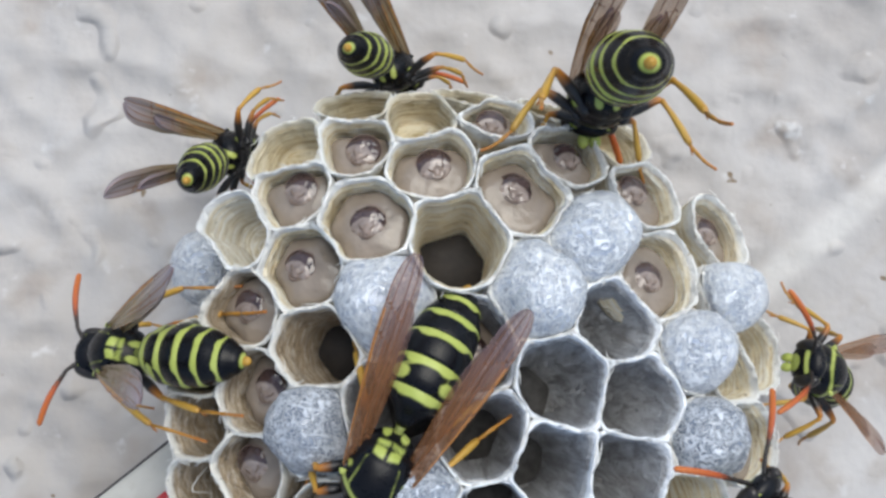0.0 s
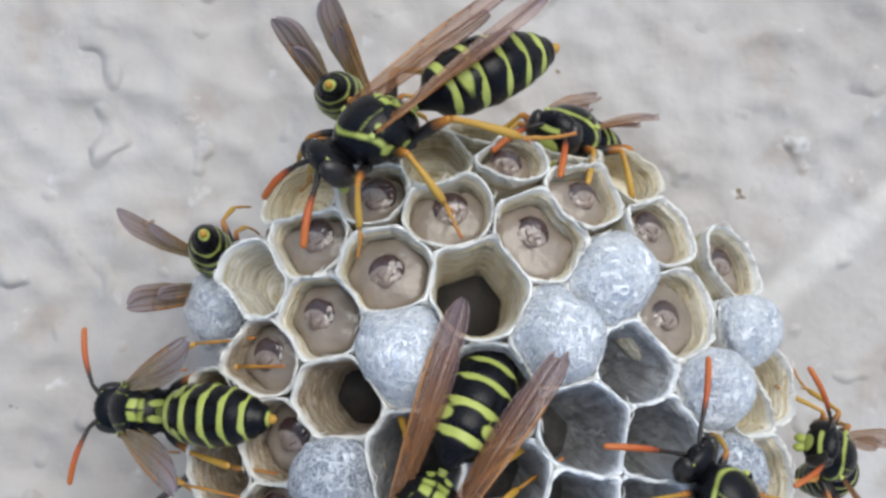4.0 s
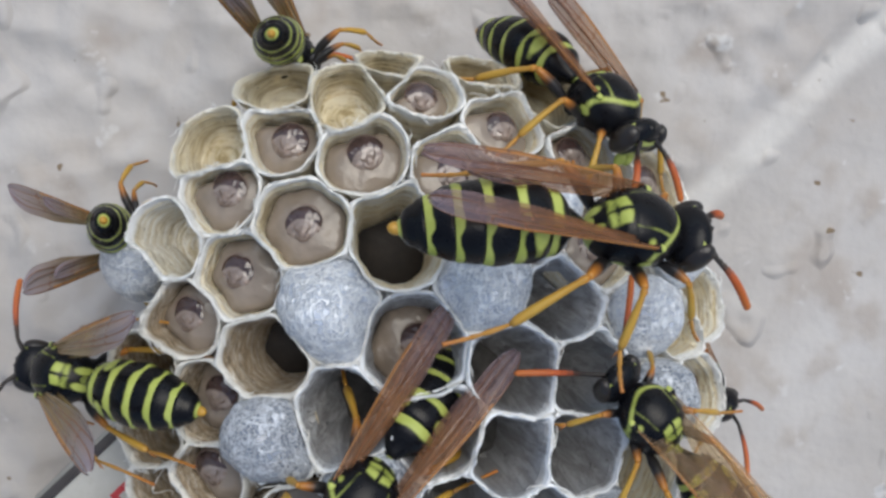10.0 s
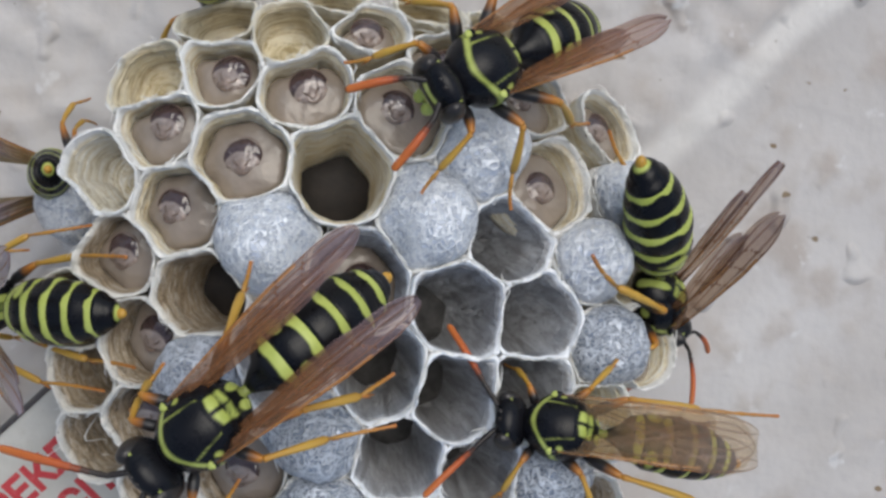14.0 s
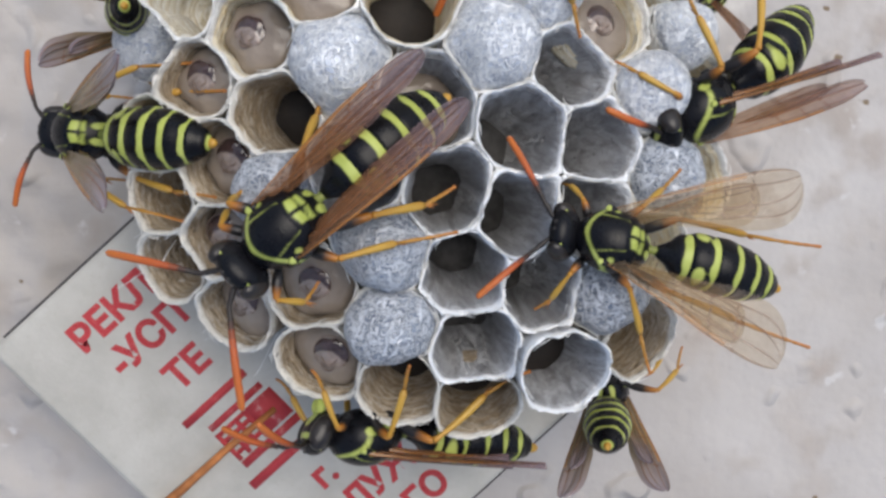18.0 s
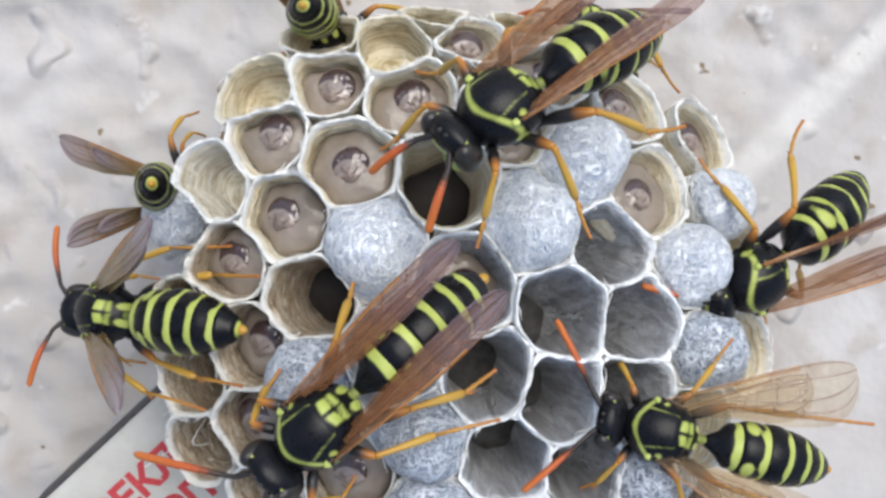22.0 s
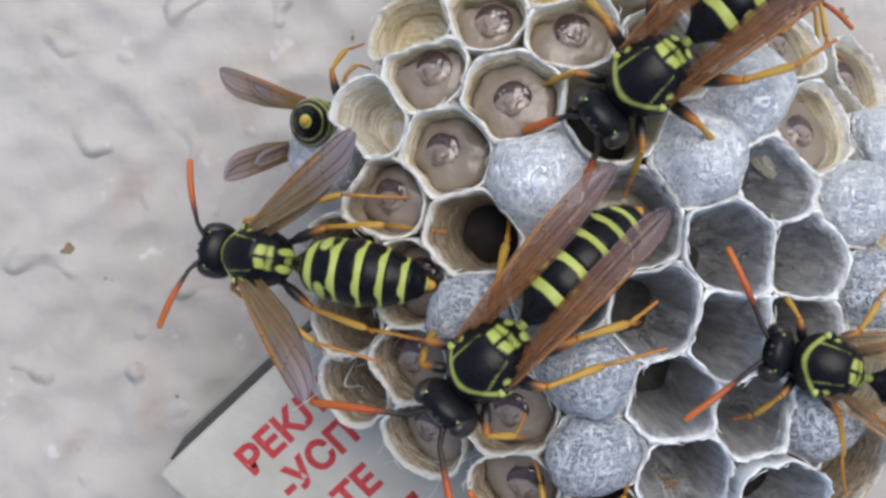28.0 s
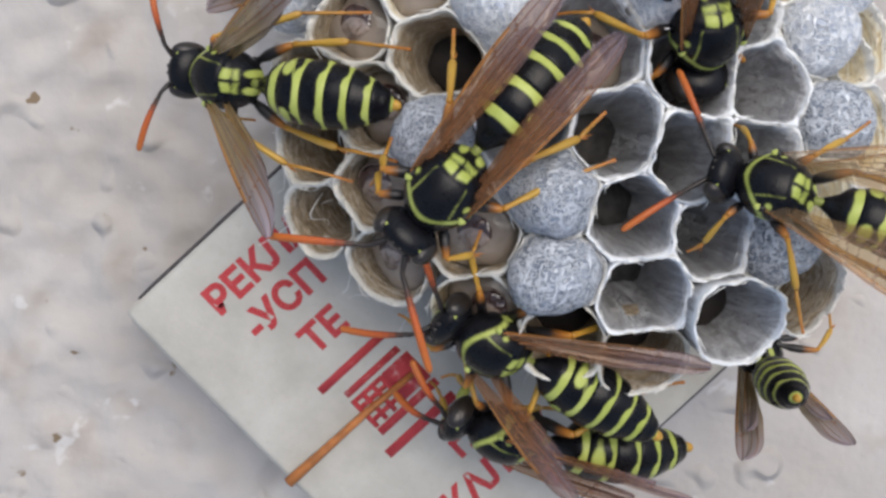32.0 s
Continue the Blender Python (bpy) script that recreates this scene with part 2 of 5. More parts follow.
SILK_DARK = silk_material("dark_silk", (0.12, 0.14, 0.185), (0.31, 0.35, 0.42), (0.72, 0.76, 0.82))
LARVA = larva_material()
LARVA_HEAD = larva_head_material()
LARVA_PALE = plain_material("larva_face_skin", (0.235, 0.18, 0.15), 0.1, 900)
# near-black and dark grey, standing for the shade deep in empty cells
CELL_SHADE_DARK = plain_material("dark_cell_shade", (0.014, 0.010, 0.008), 0.7, 1200, 0.5)
CELL_SHADE_GREY = plain_material("grey_cell_shade", (0.055, 0.052, 0.05), 0.8, 1200, 0.5)
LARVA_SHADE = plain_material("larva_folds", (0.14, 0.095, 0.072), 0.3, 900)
CUTICLE = cuticle_material()
LEG = leg_material()
ANTENNA = antenna_material()
FIBRE = plain_material("loose_fibre", (0.80, 0.79, 0.75), 0.7, 900)
WING = wing_material("wasp_wing", 0.5, (0.80, 0.66, 0.54), (0.15, 0.065, 0.025), (0.33, 0.16, 0.075))
WING_DUSK = wing_material("dusky_wasp_wing", 0.85, (0.82, 0.74, 0.58), (0.13, 0.085, 0.035), (0.23, 0.16, 0.075))
WING_CLEAR = wing_material("clear_wasp_wing", 0.15, (0.90, 0.83, 0.70), (0.25, 0.16, 0.075), (0.40, 0.29, 0.17))
EYE = plain_material("wasp_eye", (0.018, 0.014, 0.012), 0.3, 2500)
CARD = cardboard_material()
INK = ink_material()
STRIKER = plain_material("striker_paint", (0.05, 0.043, 0.045), 0.7, 2000, 0.4)
TWIG = plain_material("dry_twig", (0.42, 0.15, 0.04), 0.7, 700, 0.35)


# ---- helpers for meshes ----
def part(name, bm, material, parent=None, label=""):
    """Links a bmesh as one mesh object, under a thing or a part."""
    mesh = bpy.data.meshes.new(name)
    bm.to_mesh(mesh)
    bm.free()
    for face in mesh.polygons:
        face.use_smooth = True
    mesh.materials.append(material)
    ob = new(name, mesh)
    ob.parent = parent
    if label:
        tagged(ob, label)
    return ob


def thing(name, label, category, group="", kind="", at=(0, 0, 0)):
    ob = new(name)
    ob.empty_display_size = 0.002
    ob.location = at
    return tagged(ob, label, category, group, kind)


def loft(bm, rings, closed=True, mark=None, cap=True):
    """Joins rings of points, all of one length, into a skin. mark(i, j): a number for each vertex."""
    layer = bm.verts.layers.float.get("mark") or bm.verts.layers.float.new("mark")
    made = []
    for i, ring in enumerate(rings):
        made.append([bm.verts.new(p) for p in ring])
        if mark:
            for j, v in enumerate(made[-1]):
                v[layer] = mark(i, j)
    n = len(rings[0])
    for a, b in zip(made, made[1:]):
        for j in range(n if closed else n - 1):
            k = (j + 1) % n
            bm.faces.new((a[j], a[k], b[k], b[j]))
    if cap and closed:
        bm.faces.new(made[0][::-1])
        bm.faces.new(made[-1])
    return made


def tube(bm, points, radii, sides=8, marks=None):
    """A round tube through points."""
    points = [Vector(p) for p in points]
    rings = []
    for i, p in enumerate(points):
        ahead = (points[min(i + 1, len(points) - 1)] - points[max(i - 1, 0)]).normalized()
        side = ahead.cross(Vector((0.13, 0.21, 0.97))).normalized()
        other = ahead.cross(side)
        rings.append([p + (side * math.cos(a) + other * math.sin(a)) * radii[i] for a in (2 * math.pi * k / sides for k in range(sides))])
    loft(bm, rings, mark=(lambda i, j: marks[i]) if marks else None)


def ball(bm, centre, size, segments=20, rings=12, mark=None, turn=None):
    """A rounded form of the given half sizes. mark(direction): a number for each vertex."""
    layer = bm.verts.layers.float.get("mark") or bm.verts.layers.float.new("mark")
    out = bmesh.ops.create_uvsphere(bm, u_segments=segments, v_segments=rings, radius=1.0)
    for v in out["verts"]:
        d = v.co.copy()
        if mark:
            v[layer] = mark(d)
        p = Vector((d.x * size[0], d.y * size[1], d.z * size[2]))
        v.co = (turn @ p if turn else p) + Vector(centre)


# ---- ground ----
def band_side(x, y):
    return (x - 20.5) * 0.67 - (y - 7.5) * 0.74


def ground_height(x, y):
    """Millimetres. Rough plaster with trowel marks on one side of a shallow step, smoother beyond it."""
    p = Vector((x, y, 0))
    side = band_side(x, y)
    blend = 1 / (1 + math.exp(-side / 1.6))
    rough = 0.6 * noise.noise(p * 0.11) + 0.6 * (1 - abs(noise.noise(p * 0.19 + Vector((7, 3, 0))))) ** 3 + 0.42 * noise.noise(p * 0.5) + 0.16 * noise.noise(p * 1.1)
    smooth = 0.30 * noise.noise(p * 0.06) + 0.12 * noise.noise(p * 0.25)
    return rough * (1 - blend) + (smooth - 1.1) * blend - 0.9


def build_ground():
    n, half = 260, 75.0
    xs = np.concatenate([[-400, -300, -220, -160, -110], np.linspace(-half, half, n), [110, 160, 220, 300, 400]])
    bm = bmesh.new()
    layer = bm.verts.layers.float.new("mark")
    rows = [[bm.verts.new((x * MM, y * MM, (ground_height(x, y) if max(abs(x), abs(y)) < 130 else -0.8) * MM)) for x in xs] for y in xs]
    for a, b in zip(rows, rows[1:]):
        for j in range(len(xs) - 1):
            bm.faces.new((a[j], a[j + 1], b[j + 1], b[j]))
    for v in bm.verts:
        v[layer] = math.exp(-((band_side(v.co.x / MM, v.co.y / MM) - 0.4 + 0.5 * noise.noise(v.co * 150)) / 1.7) ** 2)
    ob = part("ground", bm, PLASTER)
    tagged(ob, "rough beige plastered surface with pits and trowel marks", "ground", kind="structure")


build_ground()

# ---- box ----
BOX_TOP = 10.2
BOX_CORNER = Vector((-33.3, -15.5, 0))
BOX_TURN = 42.0


def slab(bm, x0, x1, y0, y1, z0, z1, round_=0.25):
    """A block with rounded edges, in millimetres."""
    made = bmesh.ops.create_cube(bm, size=1.0)["verts"]
    for v in made:
        v.co = Vector((x0 + (v.co.x + 0.5) * (x1 - x0), y0 + (v.co.y + 0.5) * (y1 - y0), z0 + (v.co.z + 0.5) * (z1 - z0))) * MM
    if round_:
        edges = list({e for v in made for e in v.link_edges})
        bmesh.ops.bevel(bm, geom=edges, offset=round_ * MM, segments=2, affect="EDGES", profile=0.6)


def text_part(words, size, x, y, parent):
    curve = bpy.data.curves.new("lettering", "FONT")
    curve.body, curve.size, curve.extrude, curve.offset = words, size * MM, 0.0, 0.00011
    maker = new("lettering_curve", curve)
    bpy.context.view_layer.update()
    mesh = bpy.data.meshes.new_from_object(maker.evaluated_get(bpy.context.evaluated_depsgraph_get()))
    bpy.data.objects.remove(maker)
    mesh.materials.clear()
    mesh.materials.append(INK)
    bm = bmesh.new()
    bm.from_mesh(mesh)
    bmesh.ops.split_edges(bm, edges=bm.edges[:])
    for k, f in enumerate(bm.faces):
        for v in f.verts:
            v.co.z += (k % 7) * 0.003 * MM
    bm.to_mesh(mesh)
    bm.free()
    ob = new("lettering", mesh)
    ob.parent = parent
    ob.location = (x * MM, y * MM, (BOX_TOP + 0.03) * MM)
    tagged(ob, "red printed capital letters")


def build_box():
    """Local x along the lines of print, local y across them, downwards negative."""
    box = thing("matchbox", "cream cardboard matchbox with red print, under the nest", "box", at=(BOX_CORNER.x * MM, BOX_CORNER.y * MM, 0))
    box.rotation_euler = (0, 0, radians(BOX_TURN))
    bm = bmesh.new()
    slab(bm, -0.45, 29.5, -31.6, 0, -1.2, BOX_TOP, 0.5)
    part("sleeve", bm, CARD, box)
    for y in (0.02, -31.62):
        bm = bmesh.new()
        slab(bm, 0.9, 29.2, y - 0.12, y + 0.12, 4.2, BOX_TOP - 0.35, 0.05)
        part("striker_strip", bm, STRIKER, box, "dark brown striking strip")
    bm = bmesh.new()
    slab(bm, -0.7, 1.0, -30.6, -1.0, -0.6, BOX_TOP - 0.9, 0.2)
    part("tray_end", bm, CARD, box)
    for words, size, x, y in TEXT_LINES:
        text_part(words, size, x, y, box)
    for x0, x1, y0, y1 in PRINT_BARS:
        bm = bmesh.new()
        slab(bm, x0, x1, y0, y1, BOX_TOP - 0.1, BOX_TOP + (0.055 if y1 - y0 > 1 else 0.03), 0)
        part("printed_bar", bm, INK, box, "plain red printed bar")


TEXT_LINES = (("РЕКЛА", 2.65, 4.1, -4.5), ("-УСП", 2.65, 4.9, -7.5), ("ТЕ", 2.65, 6.9, -10.9), ("г.", 2.5, 9.2, -23.3), ("КАЛУЖ", 2.65, 6.0, -26.4), ("ГО", 2.65, 12.7, -29.5))
PRINT_BARS = [(5.4, 11.2, -13.3, -12.7), (6.5, 11.4, -14.7, -14.2), (9.3, 11.7, -17.5, -15.0), (6.4, 11.8, -18.3, -17.7), (5.7, 12.0, -19.9, -19.2), (11.9, 13.5, -23.3, -21.6)]
PRINT_BARS += [(6.4, 9.2, -15.35 - 0.62 * k, -15.0 - 0.62 * k) for k in range(4)] + [(6.4 + 0.85 * k, 6.75 + 0.85 * k, -17.6, -15.1) for k in range(4)]
build_box()

# ---- nest ----
DOME = (24.45, -1.96, -7.87, -0.02201, -0.00984, -0.01198)


def dome(x, y):
    z0, cx, cy, a, b, c = DOME
    u, v = x - cx, y - cy
    s = math.hypot((x + 3.5) / (22.5 if x < -3.5 else 20.5), (y - 0.2) / 18.0)
    return z0 + a * u * u + b * u * v + c * v * v - (14.0 + 10.0 / (1 + math.exp(-(y - 4.0) / 2.0)) / (1 + math.exp((x - 4.0) / 2.0))) * max(0.0, s - 0.72) ** 2 - 0.45 * max(0.0, y - 15.6) ** 2


CELLS = []


def cell(kind, x, y, lift=0.0, tint="tan"):
    CELLS.append((kind, x, y, lift, tint))


cell("shallow", -19.2, 7.4, 0.9, "white")
cell("larva", -15.8, 10.3)
cell("larva", -12.1, 13.7)
cell("larva", -11.1, 8.6, 0.5)
cell("larva", -14.9, 5.6)
cell("larva", -7.2, 12.6)
cell("larva", -3.3, 16.2)
cell("larva", -1.4, 11.4, 0.3)
cell("larva", 1.6, 14.2)
cell("empty", -5.5, 8.1, 0.6)
cell("cap", 3.4, 8.5)
cell("larva", 6.8, 12.1, 0.5)
cell("larva", 12.8, 10.0, 0.3, "pale")
cell("cap", -0.2, 4.9)
cell("cap", -9.9, 3.7)
cell("empty", -13.5, 0.8, 0.2, "brown")
cell("larva", -18.4, 2.8, 0, "brown")
cell("empty", 4.5, 3.6, 0, "grey")
cell("larva", 7.4, 6.6)
cell("cap", 10.1, 1.9)
cell("cap", 13.3, 5.4)
cell("empty", 1.4, -0.1, 0.2, "grey")
cell("empty", 6.3, -1.0, 0, "grey")
cell("larva", -17.1, -2.3, 0, "brown")
cell("cap", -13.5, -3.8)
cell("larva", -4.5, 1.2, -0.6, "grey")
cell("empty", -3.3, -3.8, 0, "grey")
cell("empty", 0.7, -5.1, 0.2, "grey")
cell("empty", -2.3, -8.4, 0, "grey")
cell("empty", 2.4, -9.5, 0, "grey")
cell("cap", -7.0, -7.1)
cell("cap", -6.8, -11.8, 0, "brown")
cell("empty", -1.7, -13.2, 0, "grey")
cell("empty", 3.6, -14.4, 1.9, "ash")
cell("cap", 6.6, -10.2, -0.5, "brown")
cell("cap", 11.1, -3.6, -0.6)
cell("larva", 14.2, -3.7)
cell("larva", -17.3, -7.1, 0, "brown")
cell("larva", -16.3, -11.6, 0, "brown")
cell("larva", -11.5, -9.6, 0, "brown")
cell("larva", -11, -14.3, 0, "brown")
cell("empty", -6.3, -15.9, 0, "brown")
cell("empty", -1.6, -16.9, 0, "brown")
cell("empty", -20.7, -4.7, 0, "brown")
cell("empty", -9.0, -2.6, 0, "grey")
cell("empty", 5.6, -5.6, -0.2, "grey")
cell("empty", 13.2, 1.2)
cell("empty", -20.9, -0.8, 0, "brown")
cell("empty", -20.4, -9, 0, "brown")
cell("empty", 10.2, -7.6, -0.6)
cell("begun", -16.5, 12.9, -0.9, "straw")
cell("begun", -8.0, 15.9, -0.7, "straw")
cell("begun", -12.2, 16.6, -0.9, "straw")
cell("begun", -4.9, 18.0, -0.7, "straw")
cell("begun", 1.2, 17.3, -0.7, "straw")
cell("begun", 5.4, 15.6, -0.7, "straw")
cell("cap", -21.6, 5.4, -5.5)
cell("empty", 9.2, -13.4, 0, "brown")
cell("empty", 15.2, 2.0)


RIM_RISE = 1.2
MIDDLE = Vector((-12.0, 11.0, 88.0))
CELLS = [(kind, x + (MIDDLE.x - x) * RIM_RISE / 66, y + (MIDDLE.y - y) * RIM_RISE / 66, lift + RIM_RISE, tint) for kind, x, y, lift, tint in CELLS]


def cell_outline(index, count=60):
    """The share of the comb that belongs to one cell: direction, reach of the outer wall and of the rounder inner wall."""
    _, x, y, *_ = CELLS[index]
    reach = 3.5 if math.hypot((x + 3.5) / 20, y / 18) < 0.65 else 2.85
    out = []
    for k in range(count):
        a = 2 * math.pi * k / count
        d = Vector((math.cos(a), math.sin(a)))
        e = 0.01
        slope = (dome(x + d.x * e, y + d.y * e) - dome(x - d.x * e, y - d.y * e)) / (2 * e)
        far = reach / math.sqrt(1 + slope * slope)
        for j, (_, ox, oy, *_) in enumerate(CELLS):
            gap = Vector((ox - x, oy - y))
            ahead = d.dot(gap)
            if j != index and ahead > 1e-6 and gap.length < 9:
                far = min(far, gap.length_squared / 2 / ahead)
        out.append(far)
    soft = out
    for _ in range(5):
        soft = [(soft[k - 1] + 2 * soft[k] + soft[(k + 1) % count]) / 4 for k in range(count)]
    return [(2 * math.pi * k / count, 0.85 * out[k] + 0.15 * soft[k], min(out[k], soft[k])) for k in range(count)]


def bowed(px, py):
    """Shifts a place on the comb a little, the same for all cells that meet there, so that no wall runs straight."""
    p = Vector((px, py, 3.0))
    return px + 0.30 * noise.noise(p * 0.42) + 0.11 * noise.noise(p * 1.3), py + 0.30 * noise.noise(p * 0.42 + Vector((9, 4, 0))) + 0.11 * noise.noise(p * 1.3 + Vector((5, 8, 0)))


def cell_level(index):
    """How far the mouth of a cell follows the slope of the comb: outer cells turn up more."""
    _, x, y, _, tint = CELLS[index]
    far = math.hypot((x + 3.5) / 20, y / 18)
    return 0.5 if tint in ("white", "pale", "ash") else 1.0 - (0.08 if y > 4 else 0.35) * min(1.0, max(0.0, (far - 0.45) / 0.3))


def cell_axis(index):
    """Cells fan out from the stalk, so that they lean with the slope of the comb."""
    _, x, y, *_ = CELLS[index]
    _, cx, cy, a, b, c = DOME
    side = -LEAN * Vector((2 * a * (x - cx) + b * (y - cy), b * (x - cx) + 2 * c * (y - cy)))
    side *= min(1.0, 0.66 / max(side.length, 1e-6))
    return Vector((side.x, side.y, 1)).normalized()


LEAN = 0.9


def rim_height(index, px, py):
    _, x, y, lift, _ = CELLS[index]
    return dome(x, y) + (dome(px, py) - dome(x, y)) * cell_level(index) + lift + 0.5 * noise.noise(Vector((px, py, 0)) * 0.45)


def build_cell(index, nest):
    kind, x, y, lift, tint = CELLS[index]
    outline = cell_outline(index)
    mean = sum(o[2] for o in outline) / len(outline)
    axis = cell_axis(index)
    inner = Matrix.Rotation(radians(-BOX_TURN), 2) @ (Vector((x, y)) - BOX_CORNER.xy)
    floor = BOX_TOP + 1.0 if -5 < inner.x < 34 and -36 < inner.y < 5 else 2.5
    deep = max(3.0, min(10.0, (dome(x, y) + lift - floor) / axis.z - 0.5))
    if kind in ("larva", "cap") and math.hypot((x + 3.5) / 20, y / 18) < 0.72:
        deep = min(deep, 5.6 if tint == "grey" else 3.6)
    taper = 0.037
    hollow = {"begun": 3.0, "shallow": 4.2}.get(kind, deep)
    bm = bmesh.new()
    rim_layer = bm.verts.layers.float.new("rim")
    drop_layer = bm.verts.layers.float.new("drop")

    def ring(shrink, drop, rim, wobble=0.0, inside=0.0):
        made = []
        for a, outer, far in outline:
            far = outer + (far - outer) * min(1.0, 2 * inside)
            round_off = 0.9 * inside * min(1.0, max(0.0, drop) / 3.0)
            far = far + (mean - far) * round_off - shrink
            px, py = bowed(x + math.cos(a) * far, y + math.sin(a) * far)
            ragged = noise.noise(Vector((px * 2, py * 2, index))) + 0.9 * noise.noise(Vector((px * 5, py * 5, index)))
            z = rim_height(index, px, py) + wobble * ragged
            narrow = 1 - taper * max(0.0, drop) + 0.034 * noise.noise(Vector((px * 0.9, py * 0.9, drop * 2.2 + index))) * min(1.0, 0.3 + max(0.0, drop))
            foot = Vector((x + (px - x) * narrow, y + (py - y) * narrow, z)) - axis * drop
            v = bm.verts.new(foot * MM)
            v[rim_layer], v[drop_layer] = rim, drop
            made.append(v)
        return made

    thick = 0.10
    sunk = 0.35 if kind == "cap" else 0.0
    rings = [ring(0.30, deep, 0), ring(0.03, deep * 0.5, 0), ring(0.02, deep * 0.2, 0.15), ring(0.0, 0.5 + sunk, 0.6), ring(-0.01, 0.05 + sunk, 1, 0.12), ring(0.015, -0.08 + sunk, 1, 0.42), ring(thick * 0.8, -0.08 + sunk, 1, 0.42, 0.4), ring(thick + 0.02, 0.06 + sunk, 0.95, 0.3, 0.8), ring(thick + 0.04, 0.26 + sunk, 0.6, 0.1, 1), ring(thick + 0.06, 0.6 + sunk, 0.3, 0, 1)]
    rings += [ring(thick + 0.08 + 0.05 * (k % 2), 0.6 + (hollow - 1.0) * (k / 15) ** 1.7, 0.3 / k, 0, 1) for k in range(1, 15)]
    rings += [ring(thick + 0.15, hollow * 0.93, 0, 0, 1), ring(thick + 0.7, hollow - 0.1, 0, 0, 1), ring(1.7, hollow, 0, 0, 1)]
    for p, q in zip(rings, rings[1:]):
        for j in range(len(p)):
            k = (j + 1) % len(p)
            bm.faces.new((p[j], p[k], q[k], q[j]))
    bm.faces.new(rings[-1])
    bm.faces.new(rings[0][::-1])
    ob = part("cell", bm, {"straw": PAPER_STRAW, "brown": PAPER_BROWN, "grey": PAPER_GREY, "ash": PAPER_GREY, "white": PAPER_WHITE}.get(tint, PAPER_TAN), nest)
    centre = Vector((x, y, dome(x, y) + lift))
    # a dark disc puts the shade of the deep hollow into colour
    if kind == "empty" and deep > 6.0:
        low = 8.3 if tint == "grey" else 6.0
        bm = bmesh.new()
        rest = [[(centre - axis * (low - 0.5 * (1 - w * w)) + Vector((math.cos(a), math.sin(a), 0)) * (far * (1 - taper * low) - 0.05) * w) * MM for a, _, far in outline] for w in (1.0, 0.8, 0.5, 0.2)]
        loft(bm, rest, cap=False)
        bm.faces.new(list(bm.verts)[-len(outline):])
        part("residue", bm, CELL_SHADE_GREY if tint == "grey" else CELL_SHADE_DARK, ob, "dark disc standing for shade deep in the cell")
    if kind == "cap":
        build_cap(index, outline, axis, ob)
    if kind == "larva":
        build_larva(index, outline, axis, centre)


def build_cap(index, outline, axis, parent):
    """A rounded lid of spun silk, bulging out of the cell and drawn out to its rim."""
    _, x, y, lift, _ = CELLS[index]
    rise = 2.55
    bm = bmesh.new()
    rings = []
    steps = 14
    for step in range(steps + 1):
        q = step / steps
        w = math.cos(q * math.pi / 2 * 0.985)
        ring = []
        for a, outer, far in outline:
            edge = max(0.0, 1 - q / 0.25)
            r = (far * 0.97 + (2.6 - far * 0.97) * 0.6 * (1 - edge) + 0.05 * edge) * w
            px, py = bowed(x + math.cos(a) * r, y + math.sin(a) * r)
            base = rim_height(index, px, py) - 0.30
            wrinkle = 0.10 * noise.noise(Vector((px, py, index * 3.1)) * 0.9) + 0.045 * noise.noise(Vector((px * 3.2, py * 3.2, index)))
            ring.append((Vector((px, py, base)) + axis * (rise * math.sin(q * math.pi / 2) + wrinkle * min(1.0, 3 * q))) * MM)
        rings.append(ring)
    loft(bm, rings, cap=False)
    bm.faces.new([v for v in list(bm.verts)[-len(outline):]])
    # caps below y = -2.5 take the darker, greyer silk
    part("cap", bm, SILK_DARK if y < -2.5 else SILK, parent, "whitish silk cap")


def upright(axis):
    """A turn whose z is the axis and whose y keeps to the world's y."""
    side = Vector((0, 1, 0)).cross(axis).normalized()
    return Matrix((side, axis.cross(side), axis)).transposed().to_4x4()


